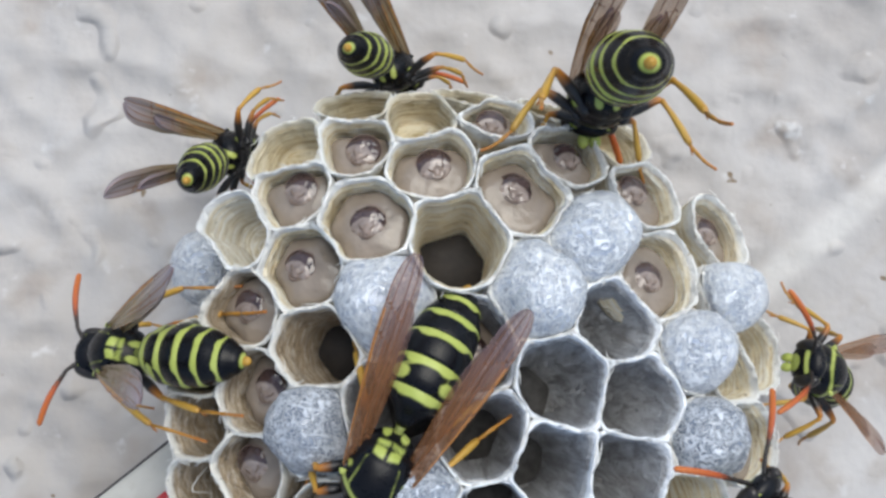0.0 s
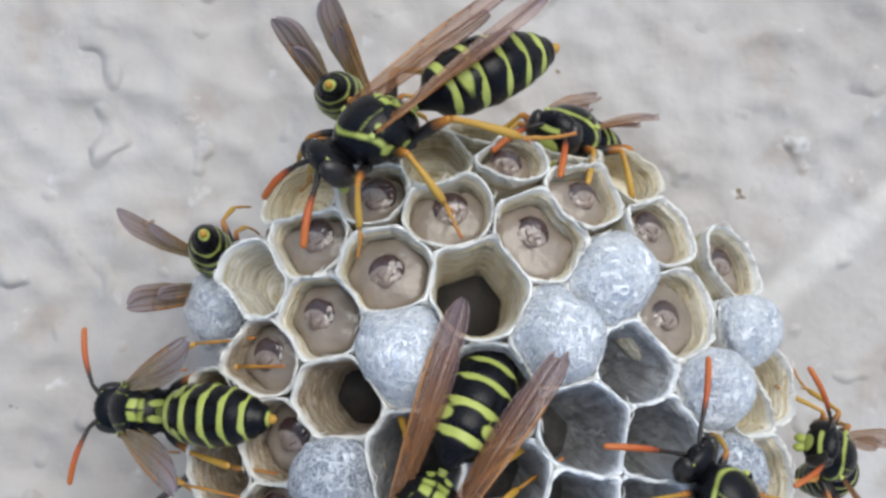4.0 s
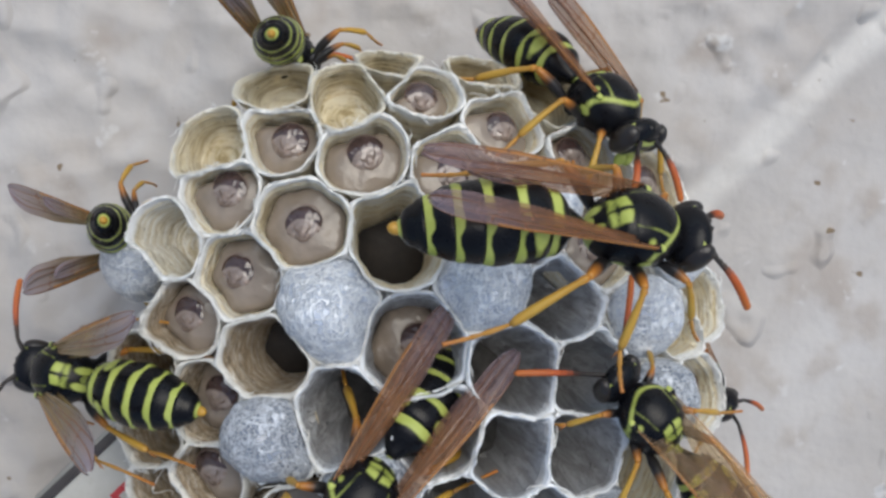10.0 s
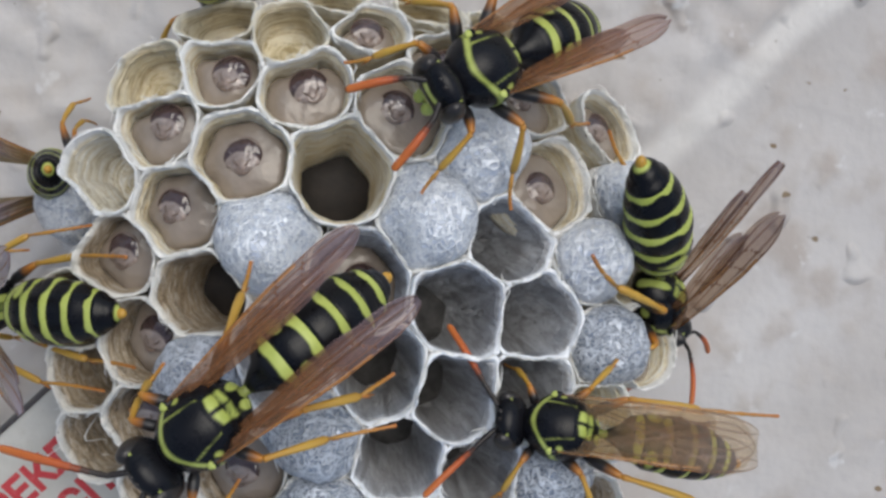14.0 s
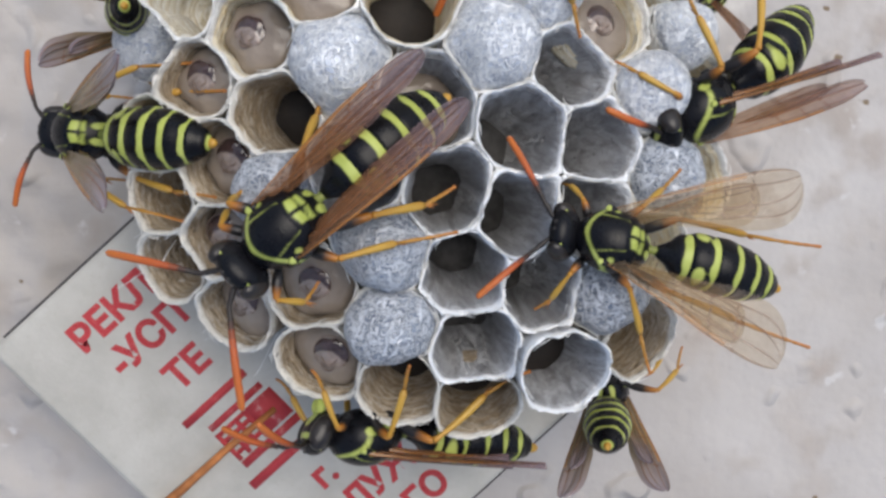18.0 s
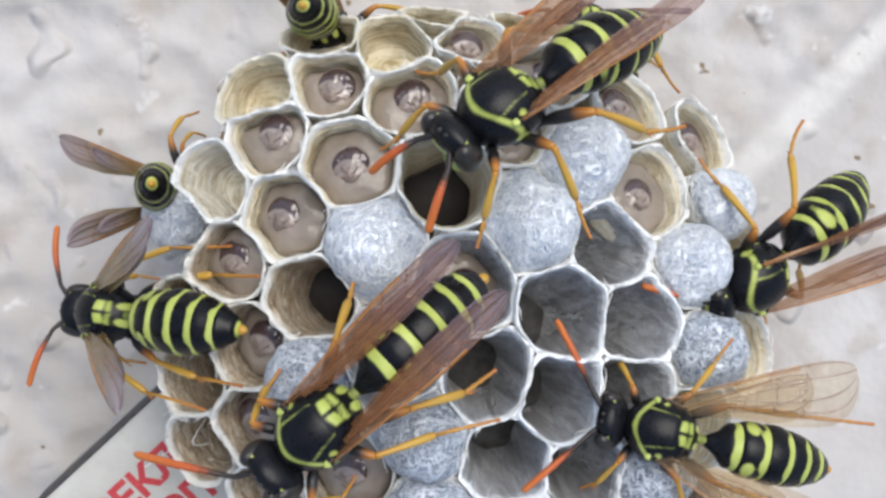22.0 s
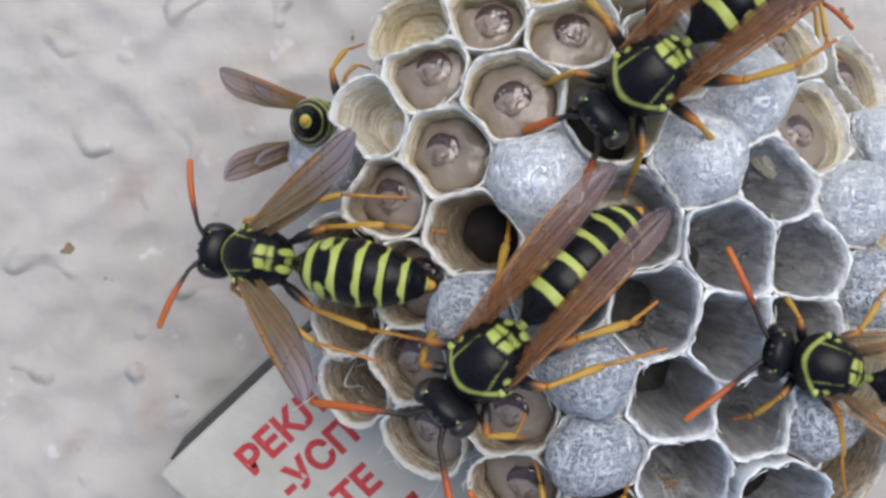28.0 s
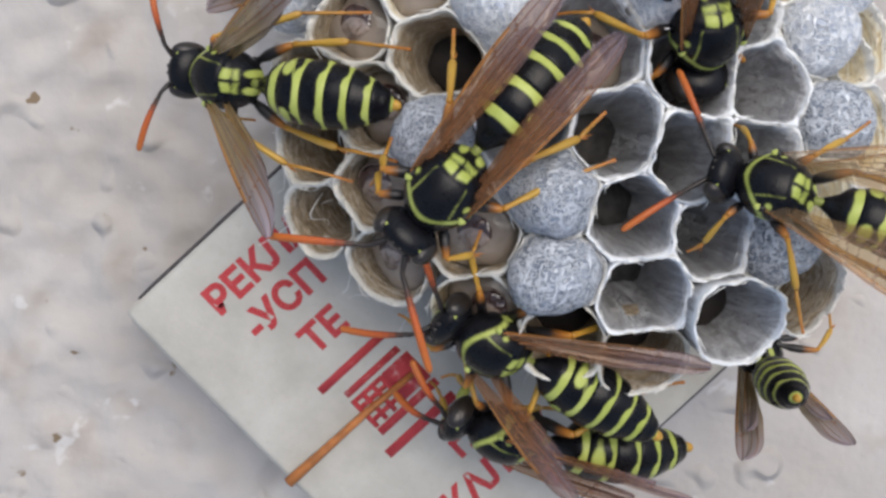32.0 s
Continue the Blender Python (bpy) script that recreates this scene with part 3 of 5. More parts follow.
def build_larva(index, outline, axis, centre):
    """A grub filling its cell, with its wet face to the opening."""
    rng = random.Random(index)
    depth = 1.15 + rng.uniform(-0.25, 0.45) + (2.0 if CELLS[index][4] == "grey" else 0.0)
    grub = thing("wasp_larva", "glistening greyish-brown wasp larva curled in a paper cell", "larva", "larvae in the cells")
    grub.matrix_world = Matrix.Translation((centre - axis * depth) * MM) @ upright(axis)
    narrow = 1 - 0.037 * depth
    bm = bmesh.new()
    rings = []
    for w, z in ((1.0, -1.8), (1.0, -1.1), (0.985, -0.72), (0.94, -0.45), (0.86, -0.25), (0.76, -0.12), (0.64, -0.03), (0.50, 0.03), (0.34, 0.05), (0.17, 0.06), (0.03, 0.06)):
        ring = []
        for a, _, far in outline:
            r = (far * narrow - 0.10) * w
            p = Vector((r * math.cos(a), r * math.sin(a), z))
            p.z += 0.09 * noise.noise(p * 0.9 + Vector((index, 0, 0))) + 0.045 * math.cos(p.length * 5.5 + 2.0 * noise.noise(p * 0.5)) * (1 if w > 0.4 else 0)
            ring.append(p * MM)
        rings.append(ring)
    loft(bm, rings, cap=False)
    bm.faces.new(list(bm.verts)[-len(outline):])
    part("body", bm, LARVA, grub)
    lean = Vector((rng.uniform(-0.35, 0.35), rng.uniform(0.0, 0.45), 0.0)) * MM
    spin = Matrix.Rotation(rng.uniform(-0.45, 0.45), 3, "Z")
    size = rng.uniform(0.92, 1.06)

    def at(px, py, pz):
        return lean + spin @ Vector((px, py, pz)) * size * MM

    bm = bmesh.new()
    ball(bm, at(0, 0.0, -0.12), (1.14 * size * MM, 1.12 * size * MM, 0.42 * size * MM), 40, 28, mark=lambda d: d.y - 0.22 + 0.62 * d.x * d.x, turn=spin)
    for v in bm.verts:
        v.co += Vector((0, 0, 0.05 * MM * noise.noise(v.co * 1500 + Vector((index, 2, 0)))))
    head = part("head", bm, LARVA_HEAD, grub, "wet head with a dark brown crown")
    bm = bmesh.new()
    arc = [at(1.13 * math.cos(a), 1.10 * math.sin(a), 0.0) for a in (math.pi * (k / 24 * 1.24 - 0.12) for k in range(25))]
    tube(bm, arc, [0.015 * MM + 0.05 * MM * math.sin(math.pi * k / 24) for k in range(25)], 6)
    part("fold", bm, LARVA_SHADE, head, "dark fold round the head")
    bm = bmesh.new()
    ball(bm, at(0, -0.45, 0.16), (0.34 * MM, 0.40 * MM, 0.17 * MM), 20, 14, turn=spin)
    face = part("face", bm, LARVA_PALE, grub, "greyish wet face plate")
    bm = bmesh.new()
    lip = [at(0.44 * math.cos(a), -0.62 + 0.42 * math.sin(a), 0.24) for a in (math.pi * (1.0 + k / 10) for k in range(11))]
    tube(bm, lip, [0.02 * MM + 0.045 * MM * math.sin(math.pi * k / 10) for k in range(11)], 6)
    part("lip", bm, LARVA_SHADE, face, "brown lip fold")
    for side in (-1, 1):
        bm = bmesh.new()
        tube(bm, [at(side * px, py, pz) for px, py, pz in ((0.50, -0.10, 0.22), (0.42, -0.34, 0.27), (0.24, -0.52, 0.30), (0.05, -0.60, 0.27))], [0.03 * MM, 0.07 * MM, 0.06 * MM, 0.03 * MM], 6)
        part("jaw", bm, LARVA_SHADE, face)
        bm = bmesh.new()
        ball(bm, at(side * 0.74, -0.46, 0.06), (0.20 * MM, 0.16 * MM, 0.12 * MM), 12, 8)
        part("cheek", bm, LARVA_PALE, face)


def build_fibres(nest):
    """Stray threads of pulp and silk clinging along the rims."""
    rng = random.Random(5)
    bm = bmesh.new()
    for index, (kind, x, y, lift, tint) in enumerate(CELLS):
        outline = cell_outline(index)
        for n in range(34):
            k0, span = rng.randrange(len(outline)), rng.randrange(2, 6)
            off = rng.uniform(-0.06, 0.12)
            stray = rng.uniform(-0.5, 0.4) if rng.random() < 0.3 else 0.0
            path = []
            for k in range(5):
                a, far, _ = outline[(k0 + span * k // 4) % len(outline)]
                r = far - off - stray * k / 4
                px, py = bowed(x + math.cos(a) * r, y + math.sin(a) * r)
                z = rim_height(index, px, py)
                path.append(Vector((px + rng.uniform(-0.05, 0.05), py + rng.uniform(-0.05, 0.05), z + rng.uniform(-0.05, 0.16) - 0.3 * abs(stray) * k / 4)) * MM)
            tube(bm, path, [0.012 * MM, 0.03 * MM, 0.036 * MM, 0.028 * MM, 0.01 * MM], 4)
    for n in range(16):
        a, r = rng.uniform(3.3, 4.6), rng.uniform(0.86, 1.0)
        start = Vector((-3.5 + 19.5 * r * math.cos(a), 18.5 * r * math.sin(a), rng.uniform(11.0, 17.0)))
        run = Vector((math.cos(a) + rng.uniform(-0.9, 0.9), math.sin(a) + rng.uniform(-0.9, 0.9), rng.uniform(-0.5, 0.3))) * rng.uniform(1.0, 2.6)
        curl = Vector((rng.uniform(-1, 1), rng.uniform(-1, 1), rng.uniform(-0.3, 0.6)))
        path = [(start + run * k / 7 + curl * math.sin(math.pi * 1.6 * k / 7)) * MM for k in range(8)]
        tube(bm, path, [0.05 * MM - 0.004 * MM * k for k in range(8)], 5)
    ob = part("stray_fibre", bm, FIBRE, nest, "stray pale fibres on the rims")
    tagged(ob, kind="stuff")


def build_nest():
    nest = thing("wasp_nest", "domed paper wasp nest with tan and grey cells on a matchbox", "nest", at=(0, 0, 0))
    for index in range(len(CELLS)):
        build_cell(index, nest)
    bm = bmesh.new()
    tube(bm, [Vector(p) * MM for p in ((-4, -5, 14.5), (-4.2, -5, 12.5), (-4.4, -5.2, 11.2), (-4.5, -5.4, 10.2))], [2.4 * MM, 1.3 * MM, 1.4 * MM, 2.8 * MM], 16)
    part("stalk", bm, PAPER_GREY, nest, "grey paper stalk")
    build_fibres(nest)


build_nest()


# ---- wasps ----
def profile(x, table):
    for (x0, *a), (x1, *b) in zip(table, table[1:]):
        if x0 <= x <= x1:
            w = (x - x0) / (x1 - x0)
            w = w * w * (3 - 2 * w)
            return [p + (q - p) * w for p, q in zip(a, b)]
    return list(table[-1][1:]) if x > table[-1][0] else list(table[0][1:])


GASTER = ((0.0, 0.30, 0.28), (0.5, 0.62, 0.55), (1.3, 1.40, 1.28), (2.3, 1.74, 1.58), (4.0, 1.86, 1.68), (5.4, 1.68, 1.48), (6.6, 1.28, 1.12), (7.4, 0.82, 0.72), (7.9, 0.22, 0.2))
SEGMENTS = ((0.0, 1.75), (1.75, 3.15), (3.15, 4.45), (4.45, 5.6), (5.6, 6.7), (6.7, 7.9))


def gaster_ring(s, bend, count=28, girth=1.0):
    """A ring of the hind body at the length s behind the waist; bend curls it down, in degrees along its length."""
    w, h = (v * girth for v in profile(s, GASTER))
    a = radians(bend) * s / 7.9
    r = 7.9 / radians(bend) if abs(bend) > 0.5 else None
    cx, cz = (-r * math.sin(a), -r * (1 - math.cos(a))) if r else (-s, 0.0)
    up = Vector((-math.sin(a), 0, math.cos(a)))
    return [(Vector((cx, 0, cz)) + Vector((0, 1, 0)) * w * math.sin(t) + up * h * math.cos(t)) * MM for t in (2 * math.pi * k / count for k in range(count))]


def build_gaster(parent, bend, girth):
    root = Vector((-2.35, 0, -0.15)) * MM
    count = 28
    for n, (s0, s1) in enumerate(SEGMENTS):
        bm = bmesh.new()
        lengths = [s0 + (s1 - s0) * k / 7 for k in range(8)] + [s1 + 0.06, s1 + 0.02]
        rings = []
        for i, s in enumerate(lengths):
            ring = gaster_ring(min(s, 7.88), bend, count, girth)
            mid = sum(ring, Vector()) / count
            shrink = 1.0 if i < 8 else (0.97 if i == 8 else 0.8)
            puff = 1.0 + (0.035 * math.sin(math.pi * min(i, 7) / 7))
            rings.append([root + mid + (p - mid) * shrink * puff for p in ring])

        def field(i, j, n=n):
            t = 2 * math.pi * j / count
            u = min(i, 7) / 7
            width = (0.24, 0.24, 0.24, 0.25, 0.26, 0.2)[n]
            scallop = 0.07 * math.cos(3 * t) - 0.085 * math.cos(6 * t) + 0.03 * math.cos(10 * t) - (0.16 * math.sin(t) ** 4 if n == 0 else 0.0)
            edge = 1 - width - scallop * (0.8 if n else 0.3)
            value = (u - edge) * 1.0
            if n == 5:
                value = u - 0.82
            if n == 1:
                spot = 0.19 - math.hypot((u - 0.36) * 0.85, (abs(math.sin(t)) - 0.74) * 0.75)
                value = max(value, spot) if math.cos(t) > -0.2 else value
            return value

        loft(bm, rings, mark=field)
        part("abdomen_segment", bm, CUTICLE, parent)
    bm = bmesh.new()
    tube(bm, [Vector((-1.9, 0, -0.1)) * MM, Vector((-2.2, 0, -0.15)) * MM, Vector((-2.6, 0, -0.15)) * MM], [0.35 * MM, 0.22 * MM, 0.34 * MM], 12)
    part("waist", bm, CUTICLE, parent, "thin black waist")
    bm = bmesh.new()
    end = gaster_ring(7.85, bend, 8)
    tip = root + sum(end, Vector()) / 8
    ball(bm, tip, (0.42 * MM, 0.30 * MM, 0.28 * MM), 12, 10, mark=lambda d: 0.5)
    part("abdomen_tip", bm, LEG, parent, "amber abdomen tip")


def thorax_mark(d):
    """Yellow collar, side spots and the pairs of spots at the back."""
    top = d.z > -0.15
    y = abs(d.y)
    collar = 0.05 - abs(d.x - 0.74 + 0.60 * y * y) if top else -1
    edge = 0.015 - abs(y - 0.52 - 0.16 * d.x) if top and -0.32 < d.x < 0.5 else -1
    spots = min(0.11 - abs(d.x + 0.45 + 0.10 * y), 0.16 - abs(y - 0.22)) if top else -1
    bar = min(0.045 - abs(d.x + 0.69 - 0.12 * y), y - 0.02, 0.40 - y) if top else -1
    low = 0.15 - math.hypot((d.x + 0.90) * 1.3, (y - 0.27) * 1.2)
    side = 0.16 - math.hypot(d.x - 0.12, d.z + 0.15) if y > 0.7 else -1
    rear = 0.14 - math.hypot(d.x + 0.35, d.z + 0.40) if y > 0.6 else -1
    root = 0.07 - math.hypot(d.x - 0.05, y - 0.80) if top else -1
    return max(collar, edge, spots, bar, low, side, rear, root)


def face_mark(d):
    """Yellow face plate, stripes round the eyes and behind them."""
    plate = 0.42 - math.hypot(d.y * 1.1, d.z + 0.42) if d.x > 0.3 else -1
    brow = 0.11 - abs(d.z - 0.38) if d.x > 0.62 and abs(d.y) < 0.55 else -1
    back = 0.07 - abs(d.x + 0.38 - 0.25 * abs(d.y)) if d.z < 0.8 and abs(d.y) > 0.5 else -1
    return max(plate, brow, back)


def build_wing(name, parent, root, length, width, angle, lift, side, pleated, fan=0.0):
    """A wing blade with raised veins. angle: degrees out from straight back."""
    bm = bmesh.new()
    layer = bm.verts.layers.float.new("mark")
    end_layer = bm.verts.layers.float.new("tip")
    edge_layer = bm.verts.layers.float.new("edge")
    nu, nv = 64, 30
    grid = []
    for i in range(nu + 1):
        u = i / nu
        w = width * (0.22 + 0.78 * min(1, u * 1.7) ** 0.8) * (1 if u < 0.80 else math.sqrt(max(0.02, 1 - ((u - 0.80) / 0.205) ** 2)))
        if not pleated:
            w *= 0.55 + 0.55 * min(1.0, u / 0.75)
        row = []
        for j in range(nv + 1):
            v = j / nv
            yy = ((0.5 if pleated == 1.0 else 0.2) - v) * w
            zz = 0.10 * math.sin(u * 3.0) + 0.05 * pleated * math.sin(v * 26 + u * 3) + (0.13 * math.sin(v * math.pi * 2) * pleated) + 0.06 * math.sin(v * 9 + u * 5)
            p = bm.verts.new(Vector((-u * length, yy * side, zz)) * MM)
            vein = 0.0
            for line in (0.03, 0.17 + 0.10 * u, 0.40 + 0.18 * math.sin(u * 2.2), 0.66 + 0.2 * u * u):
                vein = max(vein, 1 - abs(v - line) / 0.055)
            for cross in (0.45, 0.60, 0.74):
                if v < 0.75:
                    vein = max(vein, 1 - abs(u + 0.12 * v - cross - 0.03) / 0.018)
            p[layer] = max(0.0, vein)
            p[edge_layer] = max(0.0, 1 - v / 0.22) * (1 if u < 0.72 else 0)
            p[end_layer] = min(1.0, max(0.0, u * 1.6 - 0.75))
            row.append(p)
        grid.append(row)
    for a, b in zip(grid, grid[1:]):
        for j in range(nv):
            bm.faces.new((a[j], a[j + 1], b[j + 1], b[j]))
    ob = part(name, bm, (WING if pleated == 1.0 else WING_DUSK) if pleated else WING_CLEAR, parent)
    ob.location = Vector(root) * MM
    ob.rotation_euler = (radians(fan * side), radians(lift), radians(-angle * side))
    return ob


def build_leg(parent, root, knee, ankle, toe, thin=1.0):
    """A leg in three pieces: thick thigh, long shin with its spur, and a foot of five small joints."""
    root, knee, ankle, toe = (Vector(p) for p in (root, knee, ankle, toe))

    def piece(name, a, b, stops, bow, under):
        bm = bmesh.new()
        tube(bm, [(a.lerp(b, w) + Vector((0, 0, bow * math.sin(math.pi * w)))) * MM for w, _, _ in stops], [r * thin * MM for _, r, _ in stops], 10, [mk for *_, mk in stops])
        if name == "tibia":
            side = (b - a).normalized()
            for s in (-1, 1):
                spur = b + side * 0.55 + Vector((0.12 * s, 0.16, -0.12))
                tube(bm, [b * MM, b.lerp(spur, 0.5) * MM, spur * MM], [0.07 * thin * MM, 0.05 * thin * MM, 0.01 * MM], 5, [0.9, 0.95, 1.0])
        return part(name, bm, LEG, under)

    leg = piece("leg", root, knee, ((0, 0.24, 0.0), (0.10, 0.32, 0.0), (0.18, 0.20, 0.02), (0.24, 0.19, 0.04), (0.42, 0.29, 0.08), (0.64, 0.29, 0.13), (0.86, 0.21, 0.21), (0.96, 0.18, 0.27), (1.0, 0.13, 0.3)), 0.16, parent)
    piece("tibia", knee, ankle, ((0, 0.13, 0.32), (0.05, 0.17, 0.36), (0.14, 0.13, 0.45), (0.4, 0.165, 0.55), (0.7, 0.20, 0.62), (0.92, 0.20, 0.68), (1.0, 0.13, 0.72)), 0.12, leg)
    joints = []
    for k, (start, end) in enumerate(((0, 0.40), (0.40, 0.58), (0.58, 0.72), (0.72, 0.83), (0.83, 1.0))):
        joints += [(start + 0.02, 0.075, 0.76 + 0.05 * k), (start + (end - start) * 0.75, 0.115 - 0.006 * k, 0.78 + 0.05 * k), (end - 0.01, 0.085, 0.8 + 0.05 * k)]
    piece("tarsus", ankle, toe, joints, -0.16, leg)
    return leg


def build_antenna(parent, root, elbow, tip):
    bm = bmesh.new()
    a, b, c = (Vector(p) for p in (root, elbow, tip))
    path = [a.lerp(b, k / 3) for k in range(4)]
    radii = [0.10, 0.14, 0.15, 0.12]
    marks = [0, 0.1, 0.2, 0.26]
    count = 11
    for k in range(1, count + 1):
        w = k / count
        thick = 0.115 + 0.085 * math.sin(math.pi * min(1.0, w * 0.72))
        for off, r in ((-0.035, thick), (0.03, thick * 0.93)) if k < count else ((-0.03, thick * 0.9), (0.0, thick * 0.45)):
            path.append(b.lerp(c, w + off) + Vector((0, 0, 0.25 * math.sin(math.pi * w))))
            radii.append(r)
            marks.append(0.28 + 0.72 * w)
    tube(bm, [p * MM for p in path], [r * MM for r in radii], 9, marks)
    return part("antenna", bm, ANTENNA, parent)


WALKING = (((1.2, 0.8, -1.1), (2.3, 2.3, -0.4), (3.3, 2.9, -2.3), (4.1, 3.4, -3.3)), ((0.1, 1.0, -1.2), (-0.2, 3.1, 0.1), (-0.5, 4.6, -2.3), (-0.2, 6.1, -3.4)), ((-0.9, 0.9, -1.2), (-2.8, 2.9, 0.3), (-5.4, 3.9, -2.1), (-8.0, 4.3, -3.4)))
TUCKED = (((1.2, 0.8, -1.1), (2.5, 2.1, -0.8), (1.7, 2.9, -2.0), (0.6, 2.5, -2.8)), ((0.1, 1.0, -1.2), (-0.9, 2.6, -0.8), (-3.4, 3.7, -2.0), (-6.0, 5.2, -2.8)), ((-0.9, 0.9, -1.2), (-3.4, 2.1, -0.9), (-5.6, 3.2, -2.3), (-7.4, 3.4, -3.2)))
TUCKED_OTHER = (((1.2, 0.8, -1.1), (2.2, 2.2, -0.8), (1.6, 2.9, -2.2), (2.4, 2.9, -3.2)), ((0.1, 1.0, -1.2), (1.2, 2.7, -0.6), (0.9, 3.2, -2.4), (0.0, 3.6, -3.4)), ((-0.9, 0.9, -1.2), (-3.0, 2.3, -0.6), (-4.6, 3.6, -2.6), (-5.8, 4.6, -3.4)))
STRETCHED = (((1.2, 0.8, -1.1), (1.9, 2.1, -0.3), (2.6, 3.4, -1.9), (3.3, 3.9, -2.9)), ((0.1, 1.0, -1.2), (-1.3, 2.3, -0.2), (-2.6, 4.3, -1.9), (-3.7, 6.2, -3.0)), ((-0.9, 0.9, -1.2), (-3.4, 2.1, -0.2), (-7.6, 2.5, -1.6), (-12.2, 3.0, -2.4)))
TRAILING = (((1.2, 0.8, -1.1), (2.0, 2.0, -1.2), (1.4, 2.6, -2.8), (0.4, 2.6, -3.8)), ((0.1, 1.0, -1.2), (-1.3, 2.6, 0.5), (-4.4, 4.1, -0.4), (-7.8, 4.6, -2.0)), ((-0.9, 0.9, -1.2), (-3.2, 2.3, -1.6), (-6.6, 2.9, -1.9), (-10.4, 3.0, -2.0)))
HANGING = (((1.2, 0.8, -1.1), (2.2, 2.6, -0.8), (3.8, 3.2, -1.2), (5.2, 2.8, -1.6)), ((0.1, 1.0, -1.2), (0.6, 3.6, -0.8), (2.6, 4.6, -1.2), (4.4, 4.4, -1.8)), ((-0.9, 0.9, -1.2), (-1.6, 3.9, -0.4), (0.4, 5.6, -1.0), (2.6, 6.2, -1.8)))


def build_wasp(label, bend=25, wings=14, lift=6, head_dip=25, legs=(WALKING, WALKING), antennae=((4.0, 2.6, 0.5), (7.0, 3.9, -0.6)), size=1.0, pleated=1.0, fan=0.0, girth=0.93):
    """A paper wasp with its head along +x and its back along +z; the origin is the middle of the thorax. legs: those of its right, and of its left."""
    wasp = thing("paper_wasp", label, "wasp", "wasps on the nest")
    wasp.scale = (size,) * 3
    bm = bmesh.new()
    ball(bm, (0, 0, 0), (2.15 * MM, 1.76 * MM, 1.58 * MM), 64, 44, mark=thorax_mark)
    for v in bm.verts:
        if v.co.x < -0.8 * MM:
            v.co.z -= (abs(v.co.x) - 0.8 * MM) * 0.35
        if v.co.x > 0.9 * MM:
            v.co.y *= 1 - 0.10 * (v.co.x / MM - 0.9)
        furrow = math.exp(-((v.co.x / MM + 0.72) / 0.10) ** 2) + math.exp(-((v.co.x / MM + 1.28) / 0.09) ** 2)
        if v.co.z > 0:
            v.co *= 1 - 0.05 * furrow
    thorax = part("thorax", bm, CUTICLE, wasp, "black thorax with yellow collar and spots")
    for s in (-1, 1):
        bm = bmesh.new()
        ball(bm, Vector((0.45, 1.52 * s, 0.80)) * MM, (0.36 * MM, 0.22 * MM, 0.16 * MM), 12, 8, mark=lambda d: 0.3 if d.x > 0.1 else -0.3)
        part("wing_root", bm, CUTICLE, thorax, "yellow and black scale over the wing root")
    tip = Matrix.Rotation(radians(head_dip), 3, "Y")
    at = Vector((2.62, 0, -0.25))
    bm = bmesh.new()
    ball(bm, at * MM, (0.82 * MM, 1.50 * MM, 1.30 * MM), 44, 30, mark=face_mark, turn=tip)
    head = part("head", bm, CUTICLE, wasp, "black head with yellow face")
    for s in (-1, 1):
        bm = bmesh.new()
        ball(bm, (at + tip @ Vector((0.16, 1.12 * s, 0.10))) * MM, (0.62 * MM, 0.50 * MM, 1.0 * MM), 20, 16, turn=tip)
        part("eye", bm, EYE, head, "dark compound eye")
        bm = bmesh.new()
        ball(bm, (at + tip @ Vector((0.20, 0.2 * s, 1.22))) * MM, (0.12 * MM, 0.12 * MM, 0.1 * MM), 10, 8)
        part("ocellus", bm, EYE, head, "small glossy simple eye")
        bm = bmesh.new()
        ball(bm, (at + tip @ Vector((0.6, 0.32 * s, -1.2))) * MM, (0.28 * MM, 0.32 * MM, 0.46 * MM), 10, 8, mark=lambda d: 0.5)
        part("jaw", bm, CUTICLE, head)
        e, p = antennae
        build_antenna(head, (at.x + 0.65, 0.42 * s, 0.15), (e[0], e[1] * s * 0.5, e[2]), (p[0], p[1] * s, p[2]))
    build_gaster(wasp, bend, girth)
    for s, three in zip((-1, 1), legs):
        build_wing("forewing", wasp, (0.35, 1.50 * s, 0.85), 10.4, (1.4 if pleated == 1.0 else 2.0) if pleated else 3.1, wings, lift, s, pleated, fan)
        build_wing("hindwing", wasp, (-0.5, 1.15 * s, 0.6), 7.4, 1.1 if pleated else 2.2, wings + (1 if pleated else 5), lift - (1 if pleated else 3), s, pleated, fan)
        for joints, thin in zip(three, (0.9, 1.0, 1.1)):
            build_leg(wasp, *((x, y * s, z) for x, y, z in joints), thin)
    return wasp


